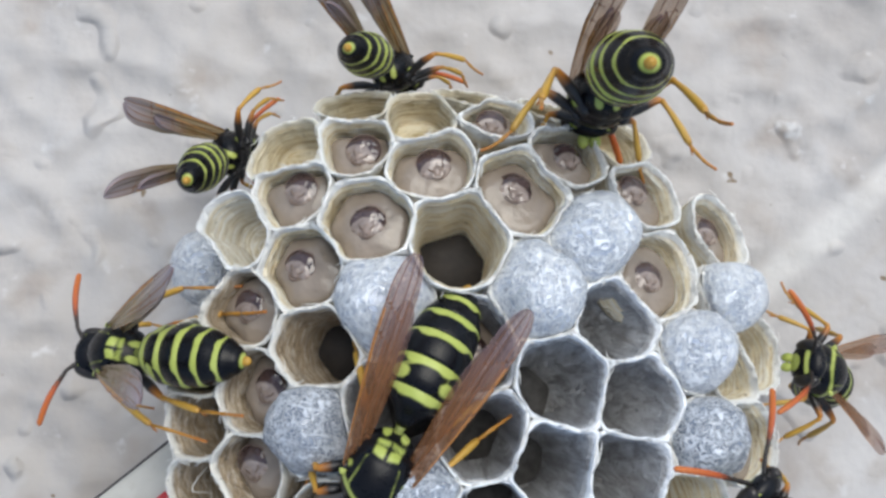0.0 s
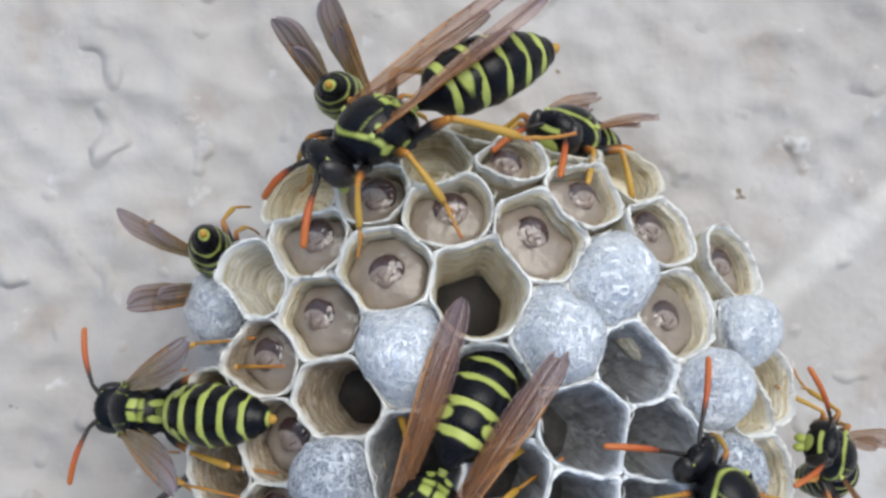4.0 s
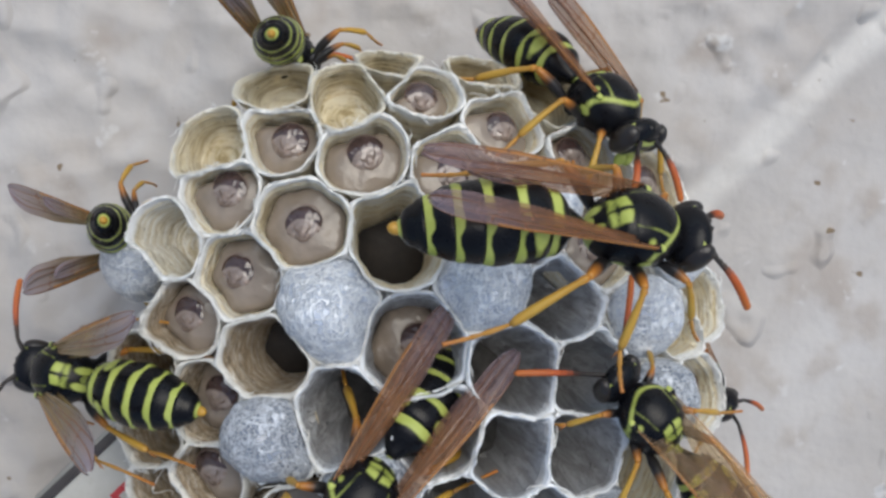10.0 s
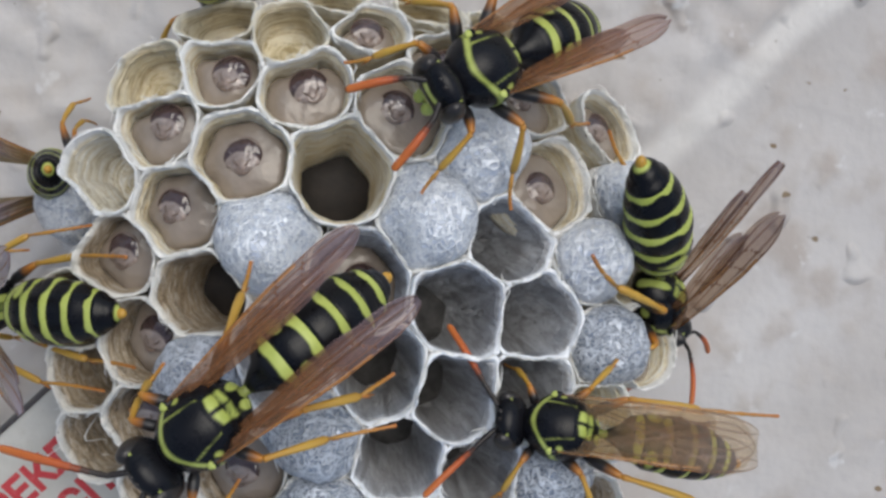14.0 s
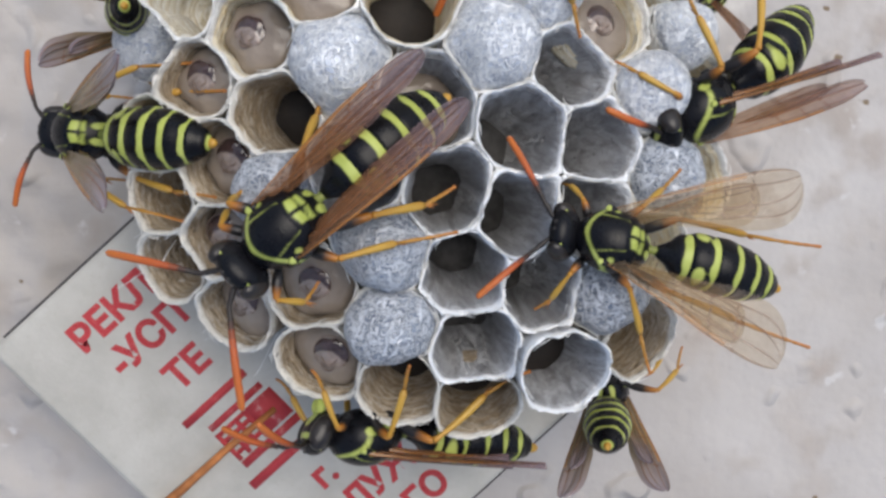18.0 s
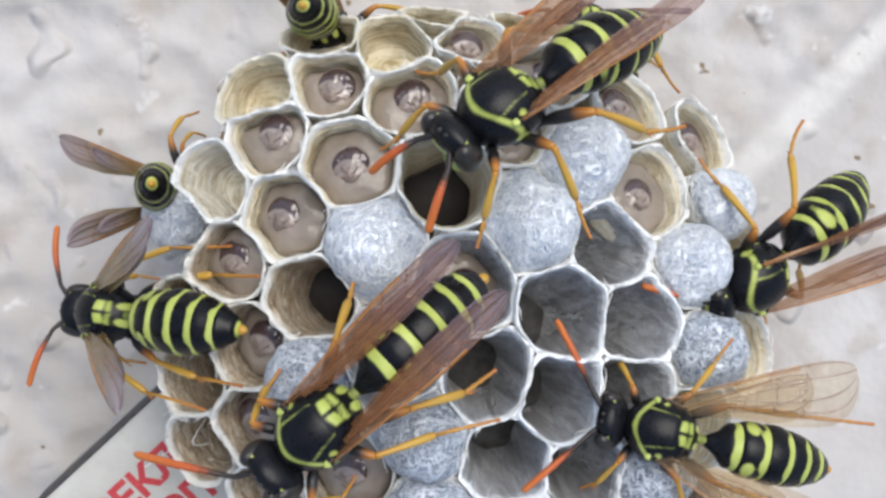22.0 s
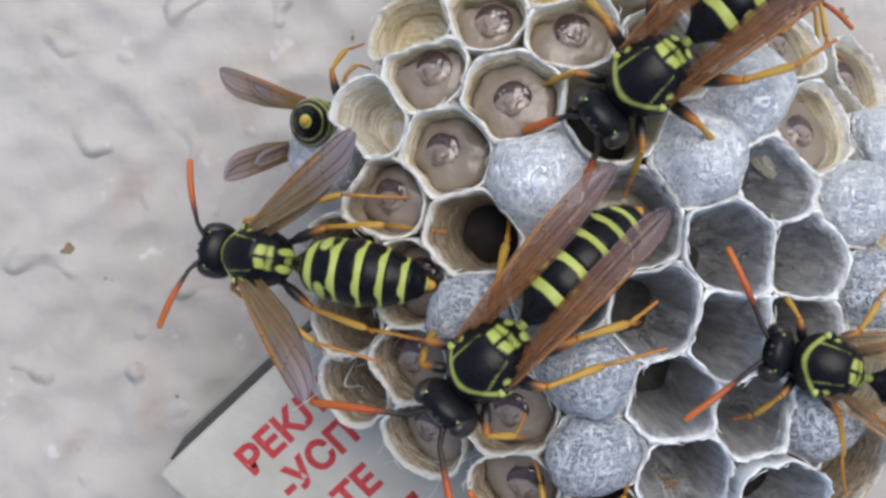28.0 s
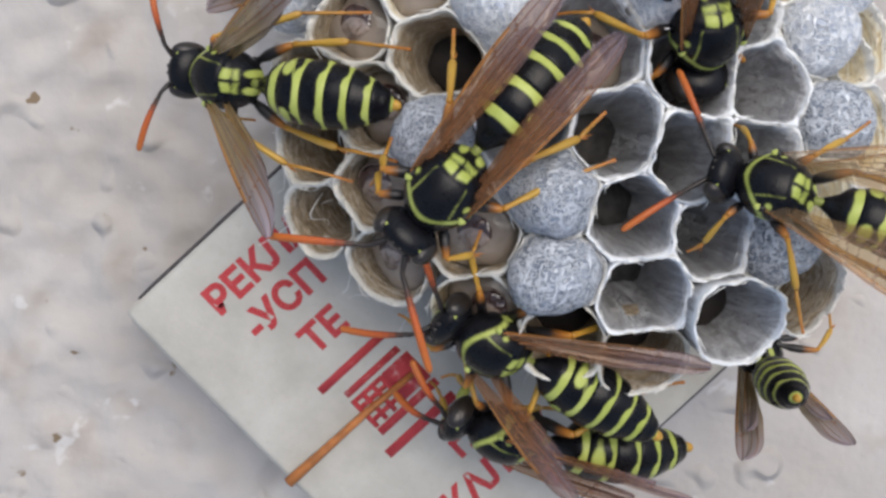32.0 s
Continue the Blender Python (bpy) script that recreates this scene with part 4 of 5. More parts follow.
WASPS = {
    "A": build_wasp("black and yellow paper wasp, brown wings spread, head over the rim", bend=22, wings=21, lift=20, pleated=0.5, head_dip=30, size=1.05, girth=0.98, legs=(TRAILING, TRAILING), antennae=((3.7, 2.6, 0.8), (4.9, 4.9, 1.0))),
    "B": build_wasp("black and yellow paper wasp with half-open amber wings", bend=36, wings=11, lift=5, size=1.17, legs=(TUCKED_OTHER, TUCKED), antennae=((4.2, 2.0, 0.0), (7.0, 4.9, -0.8))),
    "C": build_wasp("paper wasp on the nest side, striped abdomen turned outwards", bend=12, wings=14, lift=26, pleated=0.5, size=0.9, legs=(HANGING, HANGING)),
    "D": build_wasp("paper wasp at the nest rim, wings apart, abdomen raised", bend=12, wings=5, lift=30, pleated=0.5, size=0.9, legs=(HANGING, HANGING)),
    "E": build_wasp("restless black and yellow paper wasp with folded amber wings", bend=22, wings=6, lift=5, size=1.2, girth=1.0, antennae=((3.9, 2.2, -0.2), (6.0, 2.5, -1.8))),
    "F": build_wasp("slim black and yellow paper wasp with narrow folded wings", bend=26, wings=3, lift=10, size=1.2, antennae=((3.8, 2.0, -0.3), (5.7, 2.0, -2.2))),
    "G": build_wasp("black and yellow paper wasp with clear veined wings", bend=34, wings=6, lift=3, pleated=0.0, size=1.04, girth=0.86, legs=(STRETCHED, STRETCHED), antennae=((4.1, 2.8, 0.2), (6.7, 4.7, 0.2))),
    "H": build_wasp("paper wasp clinging to the outer rim with a curled abdomen", bend=70, wings=14, lift=8),
    "I": build_wasp("paper wasp on the lower rim beside the matchbox", bend=-12, wings=3, lift=5, size=1.14),
    "J": build_wasp("paper wasp hanging under the rim, dusky wings apart", bend=14, wings=14, lift=14, pleated=0.5, size=0.95, legs=(HANGING, HANGING)),
}


# ---- small things ----
def build_twig():
    twig = thing("dry_stalk", "thin dry orange-brown plant stalk across the box edge", "stalk")
    bm = bmesh.new()
    tube(bm, [Vector(p) * MM for p in TWIG_LINE], [0.22 * MM, 0.26 * MM, 0.30 * MM, 0.40 * MM], 8)
    part("stem", bm, TWIG, twig)


TWIG_LINE = ((-14.2, -20.4, 10.5), (-17.5, -23.1, 10.5), (-20.2, -25.5, 10.55), (-22.9, -27.9, 10.5))
build_twig()


# ---- movement ----
PATH_A = [
    (0, -26.21, -0.50, 15.54, 18.5, 43.3, -174.0),
    (1, -26.13, -0.56, 15.59, 12.2, 43.2, -175.8),
    (2, -25.99, -0.48, 15.37, 13.3, 45.2, -174.1),
    (3, -26.18, -0.83, 15.57, 11.1, 43.2, -174.7),
    (6, -25.97, -1.36, 15.34, 10.6, 41.6, -172.2),
    (7, -25.99, -0.96, 15.98, 20.9, 41.1, -175.3),
    (8, -26.13, -0.96, 16.09, 32.3, 44.2, -176.7),
    (9, -25.96, -1.07, 16.22, 28.8, 41.4, -179.7),
    (10, -25.96, -0.97, 16.13, 18.5, 41.5, 175.7),
    (11, -26.09, -1.15, 16.39, 17.9, 39.9, 177.1),
    (12, -27.02, -0.81, 16.19, 2.8, 29.6, 170.7),
    (13, -27.72, -0.70, 16.11, 1.4, 27.5, -179.5),
    (14, -26.62, -0.41, 15.69, -1.0, 42.7, -178.5),
    (17, -25.72, -0.60, 15.53, -1.6, 44.3, 179.5),
    (18, -25.74, -0.49, 15.02, 8.8, 45.0, 179.9),
    (19, -25.95, -0.35, 14.93, -1.3, 44.9, 179.6),
    (20, -25.78, -0.51, 15.08, 19.0, 44.0, -174.9),
    (20.5, -25.79, -0.50, 15.06, 18.9, 44.4, -175.5),
    (21, -25.89, -0.40, 15.20, 17.4, 43.9, -178.1),
    (22, -25.85, -0.46, 15.99, 15.1, 44.9, -179.0),
    (23, -25.87, -0.02, 17.03, 15.7, 37.1, 176.1),
    (24, -25.93, -0.28, 16.75, 13.5, 35.7, 175.1),
    (26.5, -25.71, -0.26, 18.05, 15.1, 29.9, 175.9),
    (27, -25.65, -0.27, 18.20, 15.2, 29.4, 176.2),
    (28, -25.71, -0.41, 18.78, 9.2, 28.2, 173.2),
    (29, -25.80, -0.36, 18.97, 9.0, 30.2, 172.5),
    (30, -25.65, -0.33, 18.95, 4.5, 30.0, 173.6),
    (31, -25.66, -0.16, 19.23, -0.5, 30.0, 169.8),
    (32, -25.45, -0.15, 19.28, -6.1, 31.8, 169.5),
]
PATH_B = [
    (0, -9.24, -5.43, 25.99, 2.8, -3.5, -113.0),
    (1, -9.28, -5.08, 26.22, 6.5, -8.4, -116.4),
    (2, -8.78, -4.58, 26.29, 9.2, -15.9, -113.5),
    (3, -8.45, -4.56, 26.29, 8.5, -15.0, -114.7),
    (6, -8.25, -5.32, 26.23, 9.2, -18.4, -122.7),
    (7, -9.34, -4.96, 27.06, 13.3, -11.4, -133.2),
    (8, -8.16, -4.41, 26.32, 8.2, -20.3, -133.8),
    (9, -8.44, -4.38, 26.13, 8.5, -20.8, -137.8),
    (10, -8.08, -6.16, 26.74, 10.0, -26.5, -132.8),
    (10.5, -8.45, -5.71, 27.02, 5.1, -27.0, -130.7),
    (11, -9.36, -4.71, 27.29, 3.3, -27.1, -115.9),
    (11.5, -11.93, -4.38, 27.64, 0.8, -19.2, -142.5),
    (12, -12.12, -4.12, 27.99, -2.5, -11.6, -152.5),
    (12.5, -11.86, -3.37, 28.41, -15.1, -7.2, -167.5),
    (13, -12.73, -3.66, 28.81, -27.9, -3.7, -179.2),
    (13.5, -13.36, -4.57, 30.39, -7.6, -3.3, -162.7),
    (14, -12.71, -3.93, 31.97, 15.4, -4.8, -141.1),
    (14.5, -13.24, -5.05, 31.33, 15.0, -4.7, -138.8),
    (16.5, -12.88, -5.02, 28.81, 11.4, -3.8, -140.2),
    (17, -12.79, -4.98, 28.17, 10.4, -3.7, -140.8),
    (18, -12.79, -4.85, 28.75, 16.4, -3.0, -139.3),
    (18.5, -12.91, -5.02, 28.88, 11.8, -2.0, -139.8),
    (19, -12.89, -5.19, 29.00, 7.3, -1.0, -139.8),
    (20, -12.94, -4.81, 30.43, 19.6, -2.5, -138.5),
    (20.5, -12.98, -5.12, 29.03, 17.8, -0.3, -137.9),
    (21, -13.00, -5.26, 27.65, 16.2, 1.9, -137.1),
    (22, -12.98, -4.79, 29.55, 16.0, -0.4, -137.7),
    (23, -12.27, -4.26, 27.41, 17.8, -15.0, -141.9),
    (26.5, -12.37, -3.69, 28.71, 22.7, -10.9, -139.6),
    (27, -12.89, -4.33, 28.89, 23.5, -10.3, -138.5),
    (28, -13.05, -5.20, 27.98, 20.9, -3.2, -134.4),
    (29, -13.13, -5.32, 27.85, 11.4, 0.3, -137.0),
    (30, -13.18, -5.33, 28.35, 7.1, -4.0, -139.3),
    (31, -13.55, -5.73, 28.13, 7.4, 1.3, -137.5),
    (31.5, -13.48, -5.27, 28.11, 7.5, 2.1, -137.5),
    (32, -13.37, -6.00, 28.09, 8.7, 2.8, -130.2),
]
PATH_C = [
    (0, -21.08, 13.49, 8.46, -115.6, 68.1, 50.2),
    (1, -20.70, 10.98, 8.21, -140.5, 76.3, 33.9),
    (2, -23.05, 9.67, 8.00, 163.8, 75.9, -13.5),
    (3, -21.55, 7.31, 8.29, 106.4, 70.9, -61.4),
    (3.5, -21.77, 7.48, 8.14, 109.1, 73.9, -60.8),
    (5.5, -20.41, 6.09, 11.36, 91.3, 37.7, -38.4),
    (6, -20.63, 5.45, 12.18, 84.1, 31.8, -31.8),
    (7, -19.59, 5.53, 9.90, 119.4, 50.5, -30.9),
    (8, -20.64, 6.01, 9.00, 116.8, 62.9, -43.9),
    (9, -22.51, 5.90, 8.12, 106.9, 74.5, -63.4),
    (10, -22.75, 6.39, 8.06, 105.8, 75.8, -65.7),
    (11, -22.88, 6.59, 8.00, 104.5, 77.5, -68.2),
    (12, -23.09, 6.61, 7.94, 103.6, 79.4, -70.3),
    (13, -23.32, 6.38, 7.88, 102.8, 81.6, -72.2),
    (14, -22.77, 6.55, 7.85, 100.6, 83.0, -75.3),
    (17, -22.91, 7.06, 7.80, 121.3, 86.6, -57.0),
    (18, -22.77, 6.91, 7.81, 140.1, 85.7, -38.3),
    (20, -22.61, 7.07, 7.85, 155.5, 82.9, -22.9),
    (20.5, -22.50, 7.01, 7.85, 158.2, 82.3, -20.2),
    (21, -22.63, 6.97, 7.85, 152.3, 82.2, -25.5),
    (22, -22.53, 6.69, 7.86, 141.1, 82.1, -35.8),
    (23, -22.56, 6.75, 7.88, 129.1, 81.3, -46.7),
    (24, -22.10, 6.91, 7.93, 128.9, 79.6, -46.0),
    (26.5, -21.56, 6.68, 8.07, 132.9, 75.4, -39.8),
    (27, -21.81, 6.77, 8.07, 148.7, 75.8, -26.2),
    (28, -21.28, 7.36, 8.05, 176.7, 75.4, -2.8),
    (29, -21.03, 7.28, 8.02, 178.9, 76.0, -0.8),
    (32, -20.26, 7.52, 8.03, -166.7, 76.6, 11.2),
]
PATH_D = [
    (0, -10.00, 19.81, 10.36, -116.5, 69.8, -7.0),
    (1, -11.28, 18.63, 10.27, -117.2, 71.0, -6.4),
    (2, -12.24, 18.14, 10.19, -121.0, 72.6, -9.1),
    (3, -13.10, 18.72, 10.13, -130.5, 74.0, -17.7),
    (6, -12.25, 18.55, 10.61, -177.1, 64.6, -58.6),
    (7, -11.54, 17.90, 10.45, -174.3, 68.5, -56.3),
    (8, -11.29, 18.19, 10.28, -171.2, 71.1, -53.6),
    (9, -11.12, 18.51, 10.12, -167.0, 73.5, -49.8),
    (10, -11.27, 18.45, 10.06, -166.6, 75.5, -49.2),
    (11, -11.73, 18.55, 10.01, -165.3, 77.0, -47.7),
    (12, -12.09, 18.24, 9.95, -162.1, 79.0, -44.3),
    (13, -12.21, 18.60, 9.90, -162.8, 80.6, -44.8),
    (22, -11.75, 17.19, 10.09, -149.6, 74.5, -34.3),
    (23, -11.60, 17.54, 10.12, -150.9, 73.5, -35.9),
    (24, -11.66, 17.82, 10.16, -150.4, 72.8, -36.0),
    (26.5, -11.86, 16.85, 10.23, -143.4, 71.8, -30.3),
    (27, -11.84, 17.07, 10.26, -137.1, 71.5, -24.9),
    (28, -11.86, 17.17, 10.32, -124.1, 70.2, -13.8),
    (32, -14.44, 16.40, 10.10, -110.6, 74.8, 1.7),
]
PATH_E = [
    (0, 2.95, 17.36, 19.71, 171.2, 81.8, -98.9),
    (0.25, 1.86, 18.40, 19.75, 76.7, 37.5, -174.1),
    (0.5, 0.78, 19.43, 19.78, 55.9, -12.5, -164.1),
    (1, -2.47, 20.06, 21.65, 56.9, -25.2, -172.1),
    (1.5, -3.50, 19.25, 21.83, 71.2, -25.2, 173.3),
    (2, -7.21, 18.62, 23.29, 88.8, -20.3, -166.9),
    (2.5, -6.48, 17.86, 23.19, 76.4, -12.3, -149.9),
    (3, -9.17, 19.55, 23.68, 73.3, -11.2, -167.4),
    (3.5, -13.16, 18.61, 23.80, 65.4, -3.6, -158.3),
    (4.5, -9.44, 14.27, 24.50, 30.1, -11.5, -124.0),
    (5.5, -6.38, 10.87, 28.51, -3.7, -24.8, -82.4),
    (6, -10.00, 11.81, 32.71, 9.6, -40.5, -99.9),
    (6.5, -13.64, 7.07, 30.51, 20.8, -24.1, -105.7),
    (7, -13.89, 3.46, 25.63, 63.6, -34.1, -99.1),
    (7.5, -13.67, 3.52, 25.78, 48.3, -15.6, -105.4),
    (8, -14.57, 6.25, 26.97, 35.9, -33.3, -98.5),
    (8.25, -13.34, 7.97, 27.32, 6.8, -28.4, -55.8),
    (8.5, -12.19, 9.47, 27.35, -13.0, -19.9, -17.4),
    (9, -6.33, 8.32, 27.46, -32.7, -16.0, -18.1),
    (9.5, 0.60, 5.33, 27.30, -30.6, -9.8, -27.8),
    (10, 5.85, 8.91, 31.28, -41.5, 11.1, -8.0),
    (10.5, 13.56, 3.45, 23.76, -50.7, 19.6, -38.7),
    (11, 14.47, 1.70, 19.85, -54.7, 34.7, -49.5),
    (11.5, 15.28, 0.82, 18.61, -47.2, 34.8, -41.3),
    (12, 15.29, -0.42, 18.56, -41.7, 44.3, -54.9),
    (13, 15.64, -1.69, 17.99, -58.5, 35.3, -63.3),
    (14, 15.00, -1.04, 16.81, -66.0, 40.1, -79.0),
    (14.5, 13.04, -3.67, 23.33, -62.9, 0.6, -92.6),
    (16.5, 14.16, 1.48, 19.67, -50.9, -19.9, -139.3),
    (17, 14.16, 1.21, 19.47, -44.1, -30.6, -153.7),
    (18, 13.31, 1.00, 19.71, -50.9, -22.8, -152.0),
    (18.5, 13.55, 1.19, 19.81, -48.5, -15.8, -152.2),
    (19, 12.95, 1.17, 19.68, -28.5, -22.2, -169.6),
    (20, 13.29, 0.89, 19.61, -51.8, -17.5, -157.3),
    (20.5, 13.81, 0.87, 19.64, -53.5, -12.4, -147.0),
    (21, 13.47, 0.83, 19.29, -51.0, -17.1, -154.5),
    (22, 14.21, 1.14, 19.28, -29.2, -19.0, -152.0),
    (22.25, 13.90, 1.63, 19.33, -37.1, -6.8, -103.6),
    (22.5, 13.30, 2.06, 19.35, -37.2, 2.5, -59.4),
    (23, 12.72, 2.27, 28.58, -50.5, -36.5, -74.6),
    (23.5, 17.15, -1.52, 21.87, -49.2, -1.8, -67.1),
    (24, 20.21, -5.58, 15.35, -47.3, 28.0, -67.0),
    (24.5, 22.37, -6.03, 14.30, -50.1, 22.8, -67.6),
    (26.5, 19.52, -7.65, 11.17, -54.3, 26.1, -70.3),
    (28, 21.01, -8.85, 9.81, -56.5, 25.0, -74.0),
    (29, 13.34, -22.70, 9.45, -68.6, 51.2, -120.9),
    (29.2, 10.57, -22.24, 10.55, -70.9, 53.6, -130.1),
    (29.5, 11.34, -23.33, 12.42, -55.5, -12.4, -161.6),
    (29.6, 9.90, -23.25, 12.67, -53.7, -15.3, -166.4),
    (29.8, 8.72, -22.53, 15.13, -64.8, 17.1, -170.1),
    (30, 7.80, -22.45, 14.85, -48.8, -7.6, -165.0),
    (30.2, 5.16, -22.61, 16.20, -58.0, 1.7, -157.6),
    (30.4, 4.25, -23.58, 15.47, -57.4, -7.8, -162.0),
    (30.5, 3.51, -23.38, 15.79, -57.0, -7.7, -164.5),
    (30.6, 2.82, -22.80, 17.72, -60.2, 6.1, -168.7),
    (30.8, 2.75, -23.22, 17.06, -58.4, 2.8, -179.0),
    (31, 3.07, -22.94, 17.72, -55.5, -5.2, 179.9),
    (31.4, 0.97, -22.86, 15.91, -58.2, -17.7, -178.8),
    (31.5, -0.05, -23.20, 15.51, -58.0, -16.0, 176.0),
    (31.8, -6.71, -23.04, 16.75, -57.4, -5.8, 170.2),
    (32, -8.69, -22.61, 17.93, -54.9, -0.2, 164.7),
]
PATH_F = [
    (0, 7.98, 12.26, 8.00, 40.7, -0.0, 115.5),
    (1, 7.66, 12.77, 9.00, 35.5, -0.0, 110.9),
    (1.25, 9.17, 13.42, 5.96, 34.2, 36.8, 121.4),
    (1.5, 10.68, 14.07, 2.93, 51.9, 72.6, 147.5),
    (2, 10.96, 14.47, 3.93, 73.2, 72.5, 171.1),
    (2.5, 8.86, 16.42, 2.56, 68.5, 81.6, 162.2),
    (2.75, 5.09, 17.26, 7.21, 79.1, 12.1, 173.1),
    (3, 1.31, 18.10, 11.87, 79.4, -57.6, 174.4),
    (3.5, 0.78, 18.25, 11.83, 78.2, -58.8, 176.5),
    (5.5, 4.10, 17.89, 16.19, -64.9, -61.3, -71.0),
    (6, 3.41, 17.66, 16.61, -78.9, -56.2, -64.0),
    (7, 4.84, 18.07, 16.33, -69.4, -65.5, -57.7),
    (8, 4.70, 17.70, 17.44, -5.7, -57.3, -87.0),
    (9, 7.41, 15.47, 17.74, -50.8, -42.8, -48.0),
    (10, 7.97, 15.12, 17.42, -51.6, -42.7, -50.2),
    (11, 7.78, 14.87, 17.85, -43.6, -39.1, -49.0),
    (12, 7.39, 14.68, 17.88, -43.7, -50.9, -57.7),
    (12.5, 6.82, 12.66, 18.53, -40.1, -52.6, -70.2),
    (13, 7.28, 11.07, 18.85, -39.6, -42.9, -99.5),
    (13.5, 3.01, 11.61, 24.68, -14.1, -13.1, -125.4),
    (14, 2.09, 13.33, 25.39, 12.1, -34.8, -157.2),
    (14.5, 0.14, 12.89, 24.85, 12.9, -21.4, -151.8),
    (16.5, 0.26, 12.60, 24.00, 16.7, 0.0, -151.5),
    (17, 0.70, 12.18, 24.01, 16.4, 0.0, -152.4),
    (18.5, 0.73, 12.60, 24.00, 17.0, -0.0, -152.3),
    (19.5, 0.87, 11.79, 24.00, 16.4, -0.0, -152.7),
    (20.5, 1.50, 12.87, 24.37, 12.5, 0.0, -128.1),
    (21, 1.81, 12.52, 25.15, 22.4, -1.3, -136.3),
    (21.5, 0.10, 11.73, 25.82, 18.6, 3.5, -139.7),
    (22, -3.16, 11.55, 28.37, 33.0, -18.6, -149.2),
    (22.5, -3.99, 11.39, 25.73, 11.1, -18.3, -139.0),
    (23, -4.84, 8.87, 24.09, 57.1, -22.5, -130.6),
    (23.5, -5.44, 8.18, 23.73, 40.0, -31.8, -141.0),
    (24, -3.40, 10.62, 25.64, 14.2, -30.0, -147.0),
    (24.5, -3.74, 10.85, 25.08, 10.9, -12.9, -136.0),
    (26.5, -3.91, 10.08, 25.66, 16.8, -14.1, -143.5),
    (27, -3.49, 10.31, 26.30, 18.5, -21.8, -145.5),
    (28, -4.07, 9.53, 25.72, 10.0, 4.2, -139.5),
    (28.5, -5.57, 8.09, 25.44, 13.0, 2.5, -144.9),
    (29, -4.54, 8.82, 24.82, 15.0, 10.6, -142.6),
    (30, -4.38, 6.99, 25.00, 15.4, -0.0, -152.8),
    (30.5, 0.46, 8.33, 25.00, 5.9, -0.0, -135.7),
    (31, 0.83, 5.25, 25.01, -12.5, -0.0, -93.9),
    (31.5, 1.12, 4.50, 24.70, -10.2, 17.3, -88.0),
    (32, 1.55, 2.36, 24.49, -7.3, 29.3, -84.0),
]
PATH_G = [
    (0, 14.29, -7.66, 25.20, 32.6, 5.3, 125.3),
    (0.5, 10.53, -5.73, 25.20, 28.4, 5.0, 123.2),
    (1, 9.80, -4.32, 25.20, 28.5, 5.0, 123.2),
    (2, 10.35, -3.97, 25.14, 30.2, 6.3, 124.7),
    (3, 9.42, -3.49, 25.09, 29.1, 7.5, 128.9),
    (5.5, 9.17, -3.90, 25.47, 27.9, 6.7, 126.4),
    (6, 8.21, -3.57, 25.55, 26.3, 6.6, 126.5),
    (7, 7.78, -1.64, 25.57, 16.8, 19.9, 120.6),
    (8, 7.54, -1.81, 25.37, 24.1, 15.5, 126.3),
    (9, 7.72, -1.94, 25.40, 21.1, 8.9, 131.9),
    (10, 8.67, -2.73, 25.59, 21.9, 15.9, 128.3),
    (10.5, 9.83, -5.21, 25.56, 20.9, 13.1, 153.4),
    (11, 6.98, -5.84, 25.53, 21.7, 11.5, 161.9),
    (12, 6.00, -6.29, 25.84, 20.3, 9.9, 162.0),
    (13, 6.22, -6.08, 26.94, 18.3, 12.9, 167.6),
    (14, 6.27, -6.22, 26.71, 27.7, 10.7, 172.1),
    (14.5, 6.31, -6.27, 26.71, 26.7, 10.7, 169.6),
    (16.5, 6.13, -6.55, 26.67, 19.3, 10.9, 166.9),
    (17, 6.09, -6.24, 26.65, 17.8, 10.7, 167.5),
    (18, 5.63, -6.08, 27.38, 24.0, 8.3, 168.4),
    (18.5, 5.70, -6.11, 27.04, 21.8, 8.0, 170.1),
    (19, 5.83, -6.13, 26.69, 20.2, 7.8, 170.7),
    (20, 5.83, -6.15, 27.17, 14.2, 5.7, 166.8),
    (20.5, 5.91, -6.28, 26.66, 9.5, 5.7, 167.5),
    (21, 6.21, -6.29, 26.16, 5.2, 5.8, 167.8),
    (22, 6.10, -6.50, 26.18, 13.5, 8.2, 167.4),
    (23, 5.91, -5.92, 26.09, 11.7, 3.9, 169.5),
    (26.5, 5.82, -6.30, 26.20, 10.5, 12.4, 166.2),
    (27, 5.74, -6.55, 26.21, 10.0, 13.6, 165.8),
    (28, 5.81, -6.44, 25.95, 9.9, 4.4, 163.7),
    (29, 4.78, -6.03, 27.31, 11.5, 16.2, 161.0),
    (30, 4.12, -6.10, 28.49, 14.9, 21.7, 164.9),
    (31, 4.17, -6.37, 28.45, 15.4, 20.9, 164.6),
    (32, 4.39, -6.25, 28.24, 17.7, 20.1, 162.6),
]
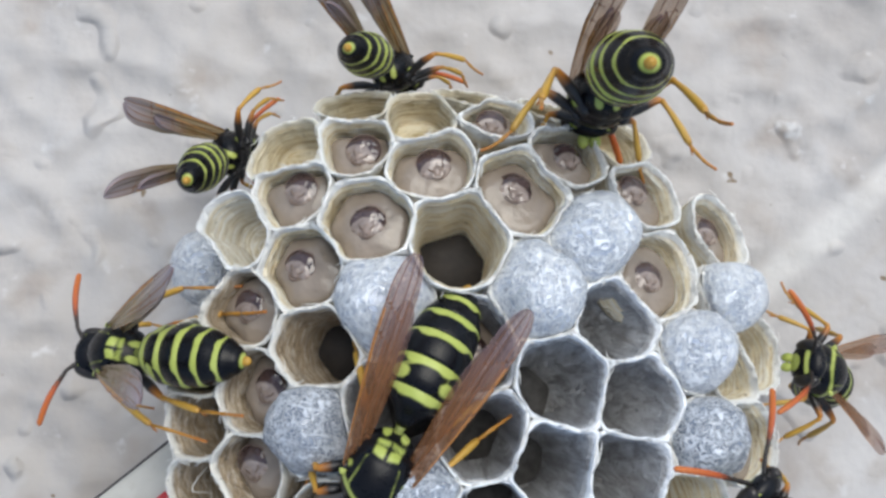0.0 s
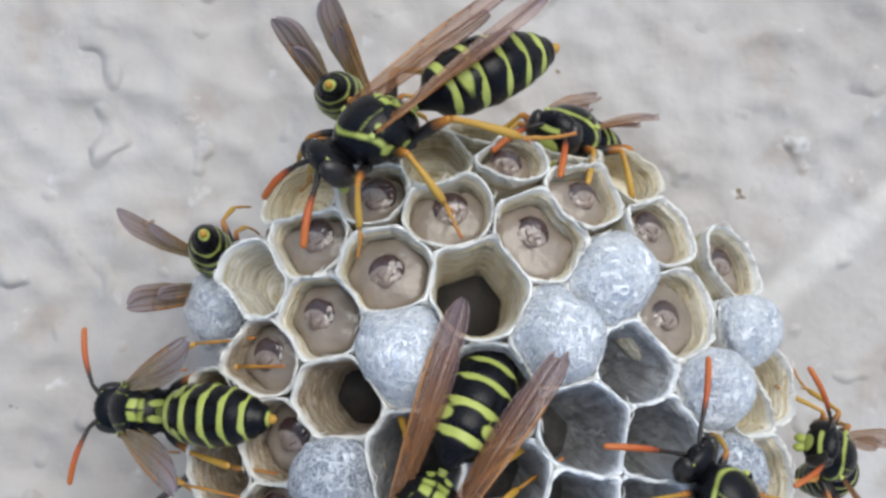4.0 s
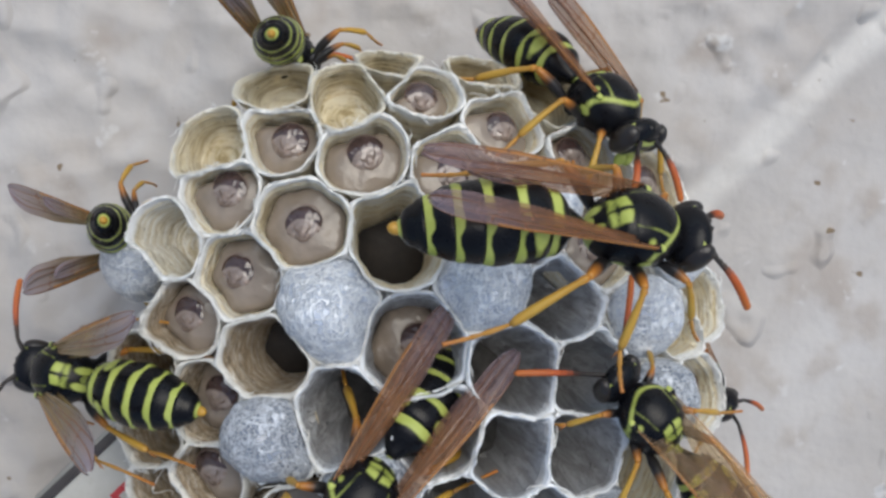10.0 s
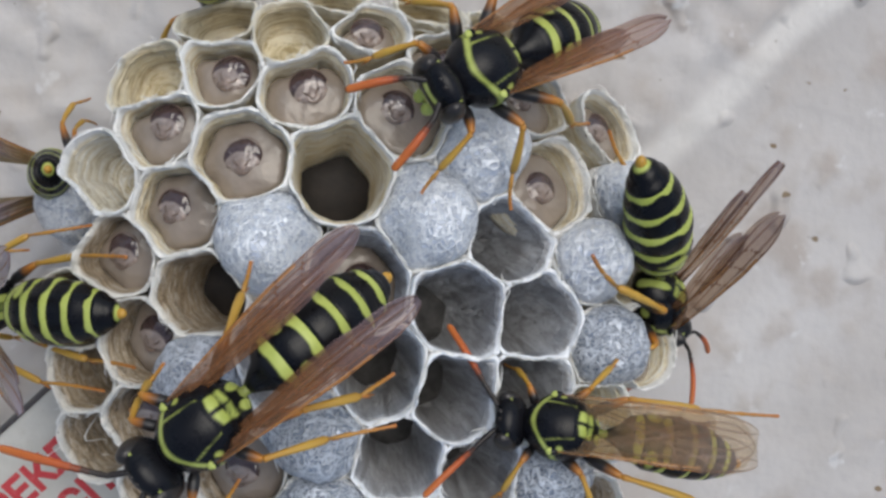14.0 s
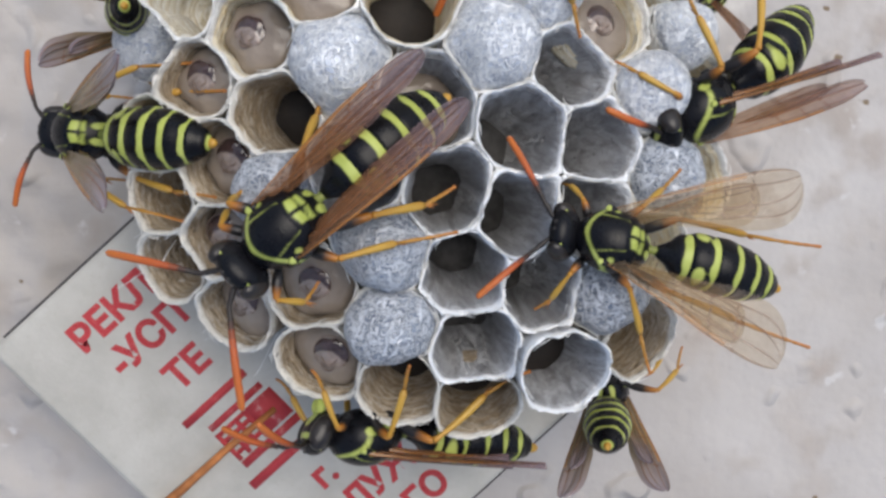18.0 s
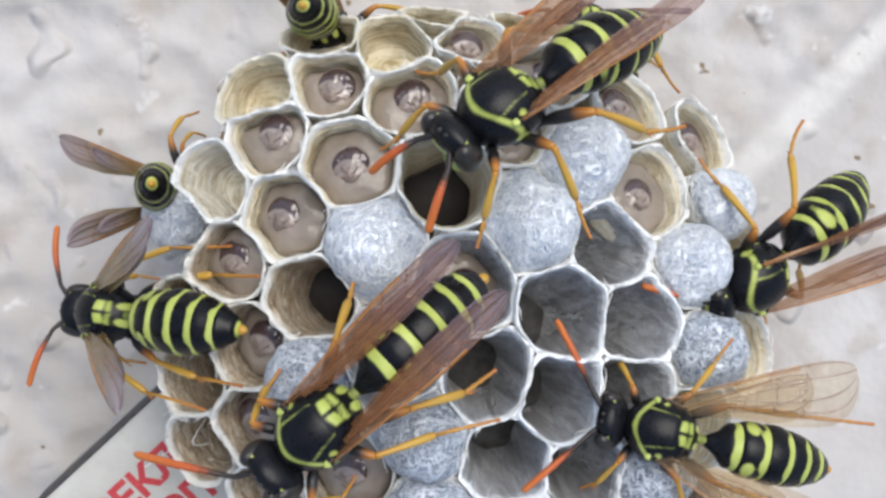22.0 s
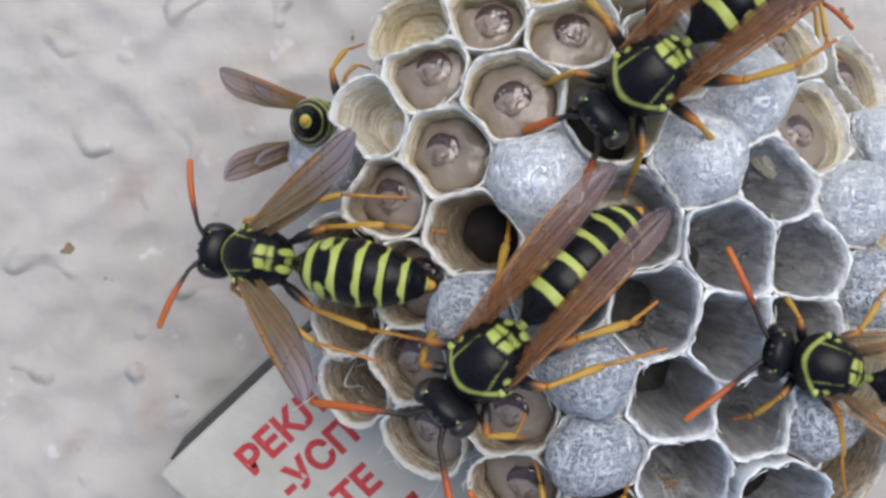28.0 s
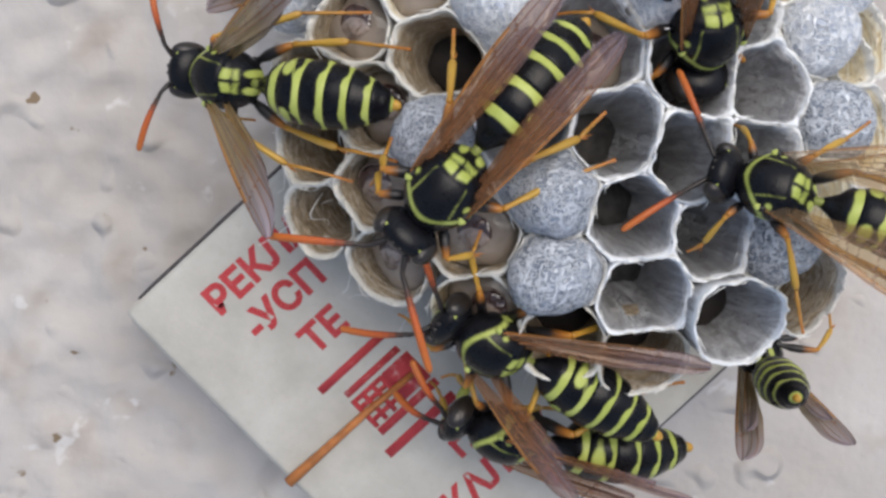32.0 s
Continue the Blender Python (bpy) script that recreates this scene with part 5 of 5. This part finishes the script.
PATH_H = [
    (0, 19.97, 1.14, 14.15, 15.7, -52.3, 161.8),
    (3, 20.22, -1.04, 14.18, 15.7, -51.6, 161.8),
    (5.5, 19.42, -4.57, 13.71, 49.5, -39.5, 118.1),
    (6, 18.87, -4.62, 13.66, 49.5, -40.6, 118.1),
    (6.33, 17.23, -4.72, 12.12, 5.8, -68.6, -172.8),
    (6.67, 15.55, -4.82, 10.54, -57.4, -35.8, -75.9),
    (7, 13.91, -4.92, 9.00, -50.8, -0.0, -46.2),
    (9, 17.68, -5.05, 8.00, -50.6, -0.0, -45.7),
    (14.5, 17.03, -0.75, 11.00, -55.6, -0.0, -59.1),
    (15.5, 17.04, 3.56, 11.47, -54.0, -37.5, -98.0),
    (16.5, 17.04, 7.87, 11.95, -5.1, -57.9, -174.1),
    (17, 15.96, 9.08, 12.01, 4.6, -56.2, 174.7),
    (17.5, 15.49, 9.41, 12.02, 6.5, -55.9, 172.5),
    (20.5, 14.49, 12.08, 11.91, 13.7, -59.1, 164.1),
    (21.25, 10.60, 15.13, 8.52, 33.6, 7.0, 137.3),
    (22, 6.71, 18.18, 5.14, 14.9, 74.2, 106.4),
    (23, 6.57, 18.65, 7.73, 17.1, 64.8, 109.2),
    (23.5, 6.77, 20.29, 7.62, 16.2, 66.3, 108.2),
    (24, 6.39, 19.40, 6.83, 106.4, 82.8, -160.0),
    (26.5, 6.39, 16.27, 8.79, -87.6, 53.2, -18.9),
    (28, 8.75, 16.09, 8.84, -80.2, 52.7, -9.6),
    (32, 8.98, 16.95, 8.77, -74.3, 53.4, -1.2),
]
PATH_I = [
    (0, -13.64, -24.28, 15.00, -59.4, -0.0, 174.0),
    (14.5, -13.97, -22.03, 15.00, -58.7, -0.0, 165.4),
    (17, -8.96, -17.95, 20.32, -61.2, -3.7, 164.2),
    (18, -8.28, -18.99, 21.66, -69.8, -15.8, 172.7),
    (18.5, -8.44, -19.22, 21.69, -65.5, -8.8, 178.6),
    (19, -8.58, -18.75, 22.48, -62.2, -13.7, 174.4),
    (20, -8.89, -18.93, 21.13, -63.1, -11.9, 174.7),
    (20.5, -8.96, -18.99, 20.41, -61.9, -7.7, 171.9),
    (26.5, -10.00, -19.70, 16.00, -58.4, -0.0, 162.6),
    (28.5, -6.84, -17.44, 23.07, -55.9, -0.4, 161.5),
    (29, -7.93, -16.82, 23.11, -60.1, -4.9, 165.5),
    (29.5, -7.42, -17.12, 23.03, -66.0, -12.7, 154.0),
    (30, -9.07, -18.06, 23.02, -80.4, -21.6, 148.2),
    (30.5, -9.73, -17.88, 23.01, -71.3, -13.3, 148.9),
    (31, -8.82, -18.23, 22.97, -63.7, -17.3, 149.7),
    (31.5, -9.10, -18.02, 22.83, -61.8, -13.0, 147.4),
    (32, -10.09, -15.77, 22.52, -27.7, -6.1, 150.8),
]
PATH_J = [
    (0, -1.59, -22.56, 8.27, 129.3, 88.5, 40.0),
    (18, 10.41, -20.27, 8.61, 127.5, 71.3, 46.3),
    (18.5, 10.76, -20.15, 8.62, 125.7, 71.6, 44.7),
    (19, 11.34, -19.72, 8.62, 122.3, 70.7, 41.4),
    (20, 10.44, -20.09, 8.60, 122.1, 73.9, 40.8),
    (32, 11.08, -20.16, 8.65, 142.6, 79.1, 61.7),
]


# seconds, degrees out, up, and about the wing's own length
WINGS_A = ((0, 14, 18, 0), (9, 16, 18, 0), (19, 16, 20, 0), (21, 18, 20, 0), (24, 30, 22, 0), (27, 34, 24, 0), (32, 35, 24, 0))
WINGS_G = ((0, -4, 4, 0), (17.1, -4, 4, 0), (17.5, 19, 4, 0), (18.2, 22, 4, 0), (24.5, 20, 4, 0), (27, 16, 4, 0), (32, 16, 4, 0))
WINGS_B = ((0, 8, 6, 0), (4, 7, 6, 0), (6, 2, 6, 0), (10.5, 3, 6, 0), (11.5, 6, 6, 0), (12.6, 6, 6, 0), (13.3, 4, 6, 0), (14.2, 2, 5, 0), (17, 0, 5, 0), (23, 0, 5, 0), (32, 1, 5, 0))
WINGS_E = ((0, -1, 7, 0), (10.3, -2, 7, 0), (11.2, 2, 20, 25), (12, 0, 26, 45), (13, 1, 26, 45), (14.5, 1, 21, 45), (16.5, -2, 16, 30), (20, -2, 16, 30), (21.8, -1, 22, 30), (22.6, 2, 8, 10), (32, 2, 6, 0))

WINGS_I = ((0, 3, 5, 0), (29.4, 2, 3, 0), (30.2, 1, -12, 0), (31.3, 1, -12, 0), (31.8, 22, 4, 0), (32, 25, 4, 0))


def keyed(rows):
    return [(t, pose(x * MM, y * MM, z * MM, a, b, c)) for t, x, y, z, a, b, c in rows]


def motions():
    for name, rows in (("A", PATH_A), ("B", PATH_B), ("C", PATH_C), ("D", PATH_D), ("E", PATH_E), ("F", PATH_F), ("G", PATH_G), ("H", PATH_H), ("I", PATH_I), ("J", PATH_J)):
        walk(WASPS[name], keyed(rows))
    for name, rows in (("A", WINGS_A), ("B", WINGS_B), ("E", WINGS_E), ("G", WINGS_G), ("I", WINGS_I)):
        for wing in WASPS[name].children:
            if "wing" in wing.name:
                side = -1 if wing.location.y < 0 else 1
                extra = 0 if "fore" in wing.name else 4 if name == "G" else 1
                walk(wing, [(t, Matrix.LocRotScale(wing.location.copy(), Euler((radians(roll * side), radians(up), -radians(a + extra) * side)), None)) for t, a, up, roll in rows])


motions()
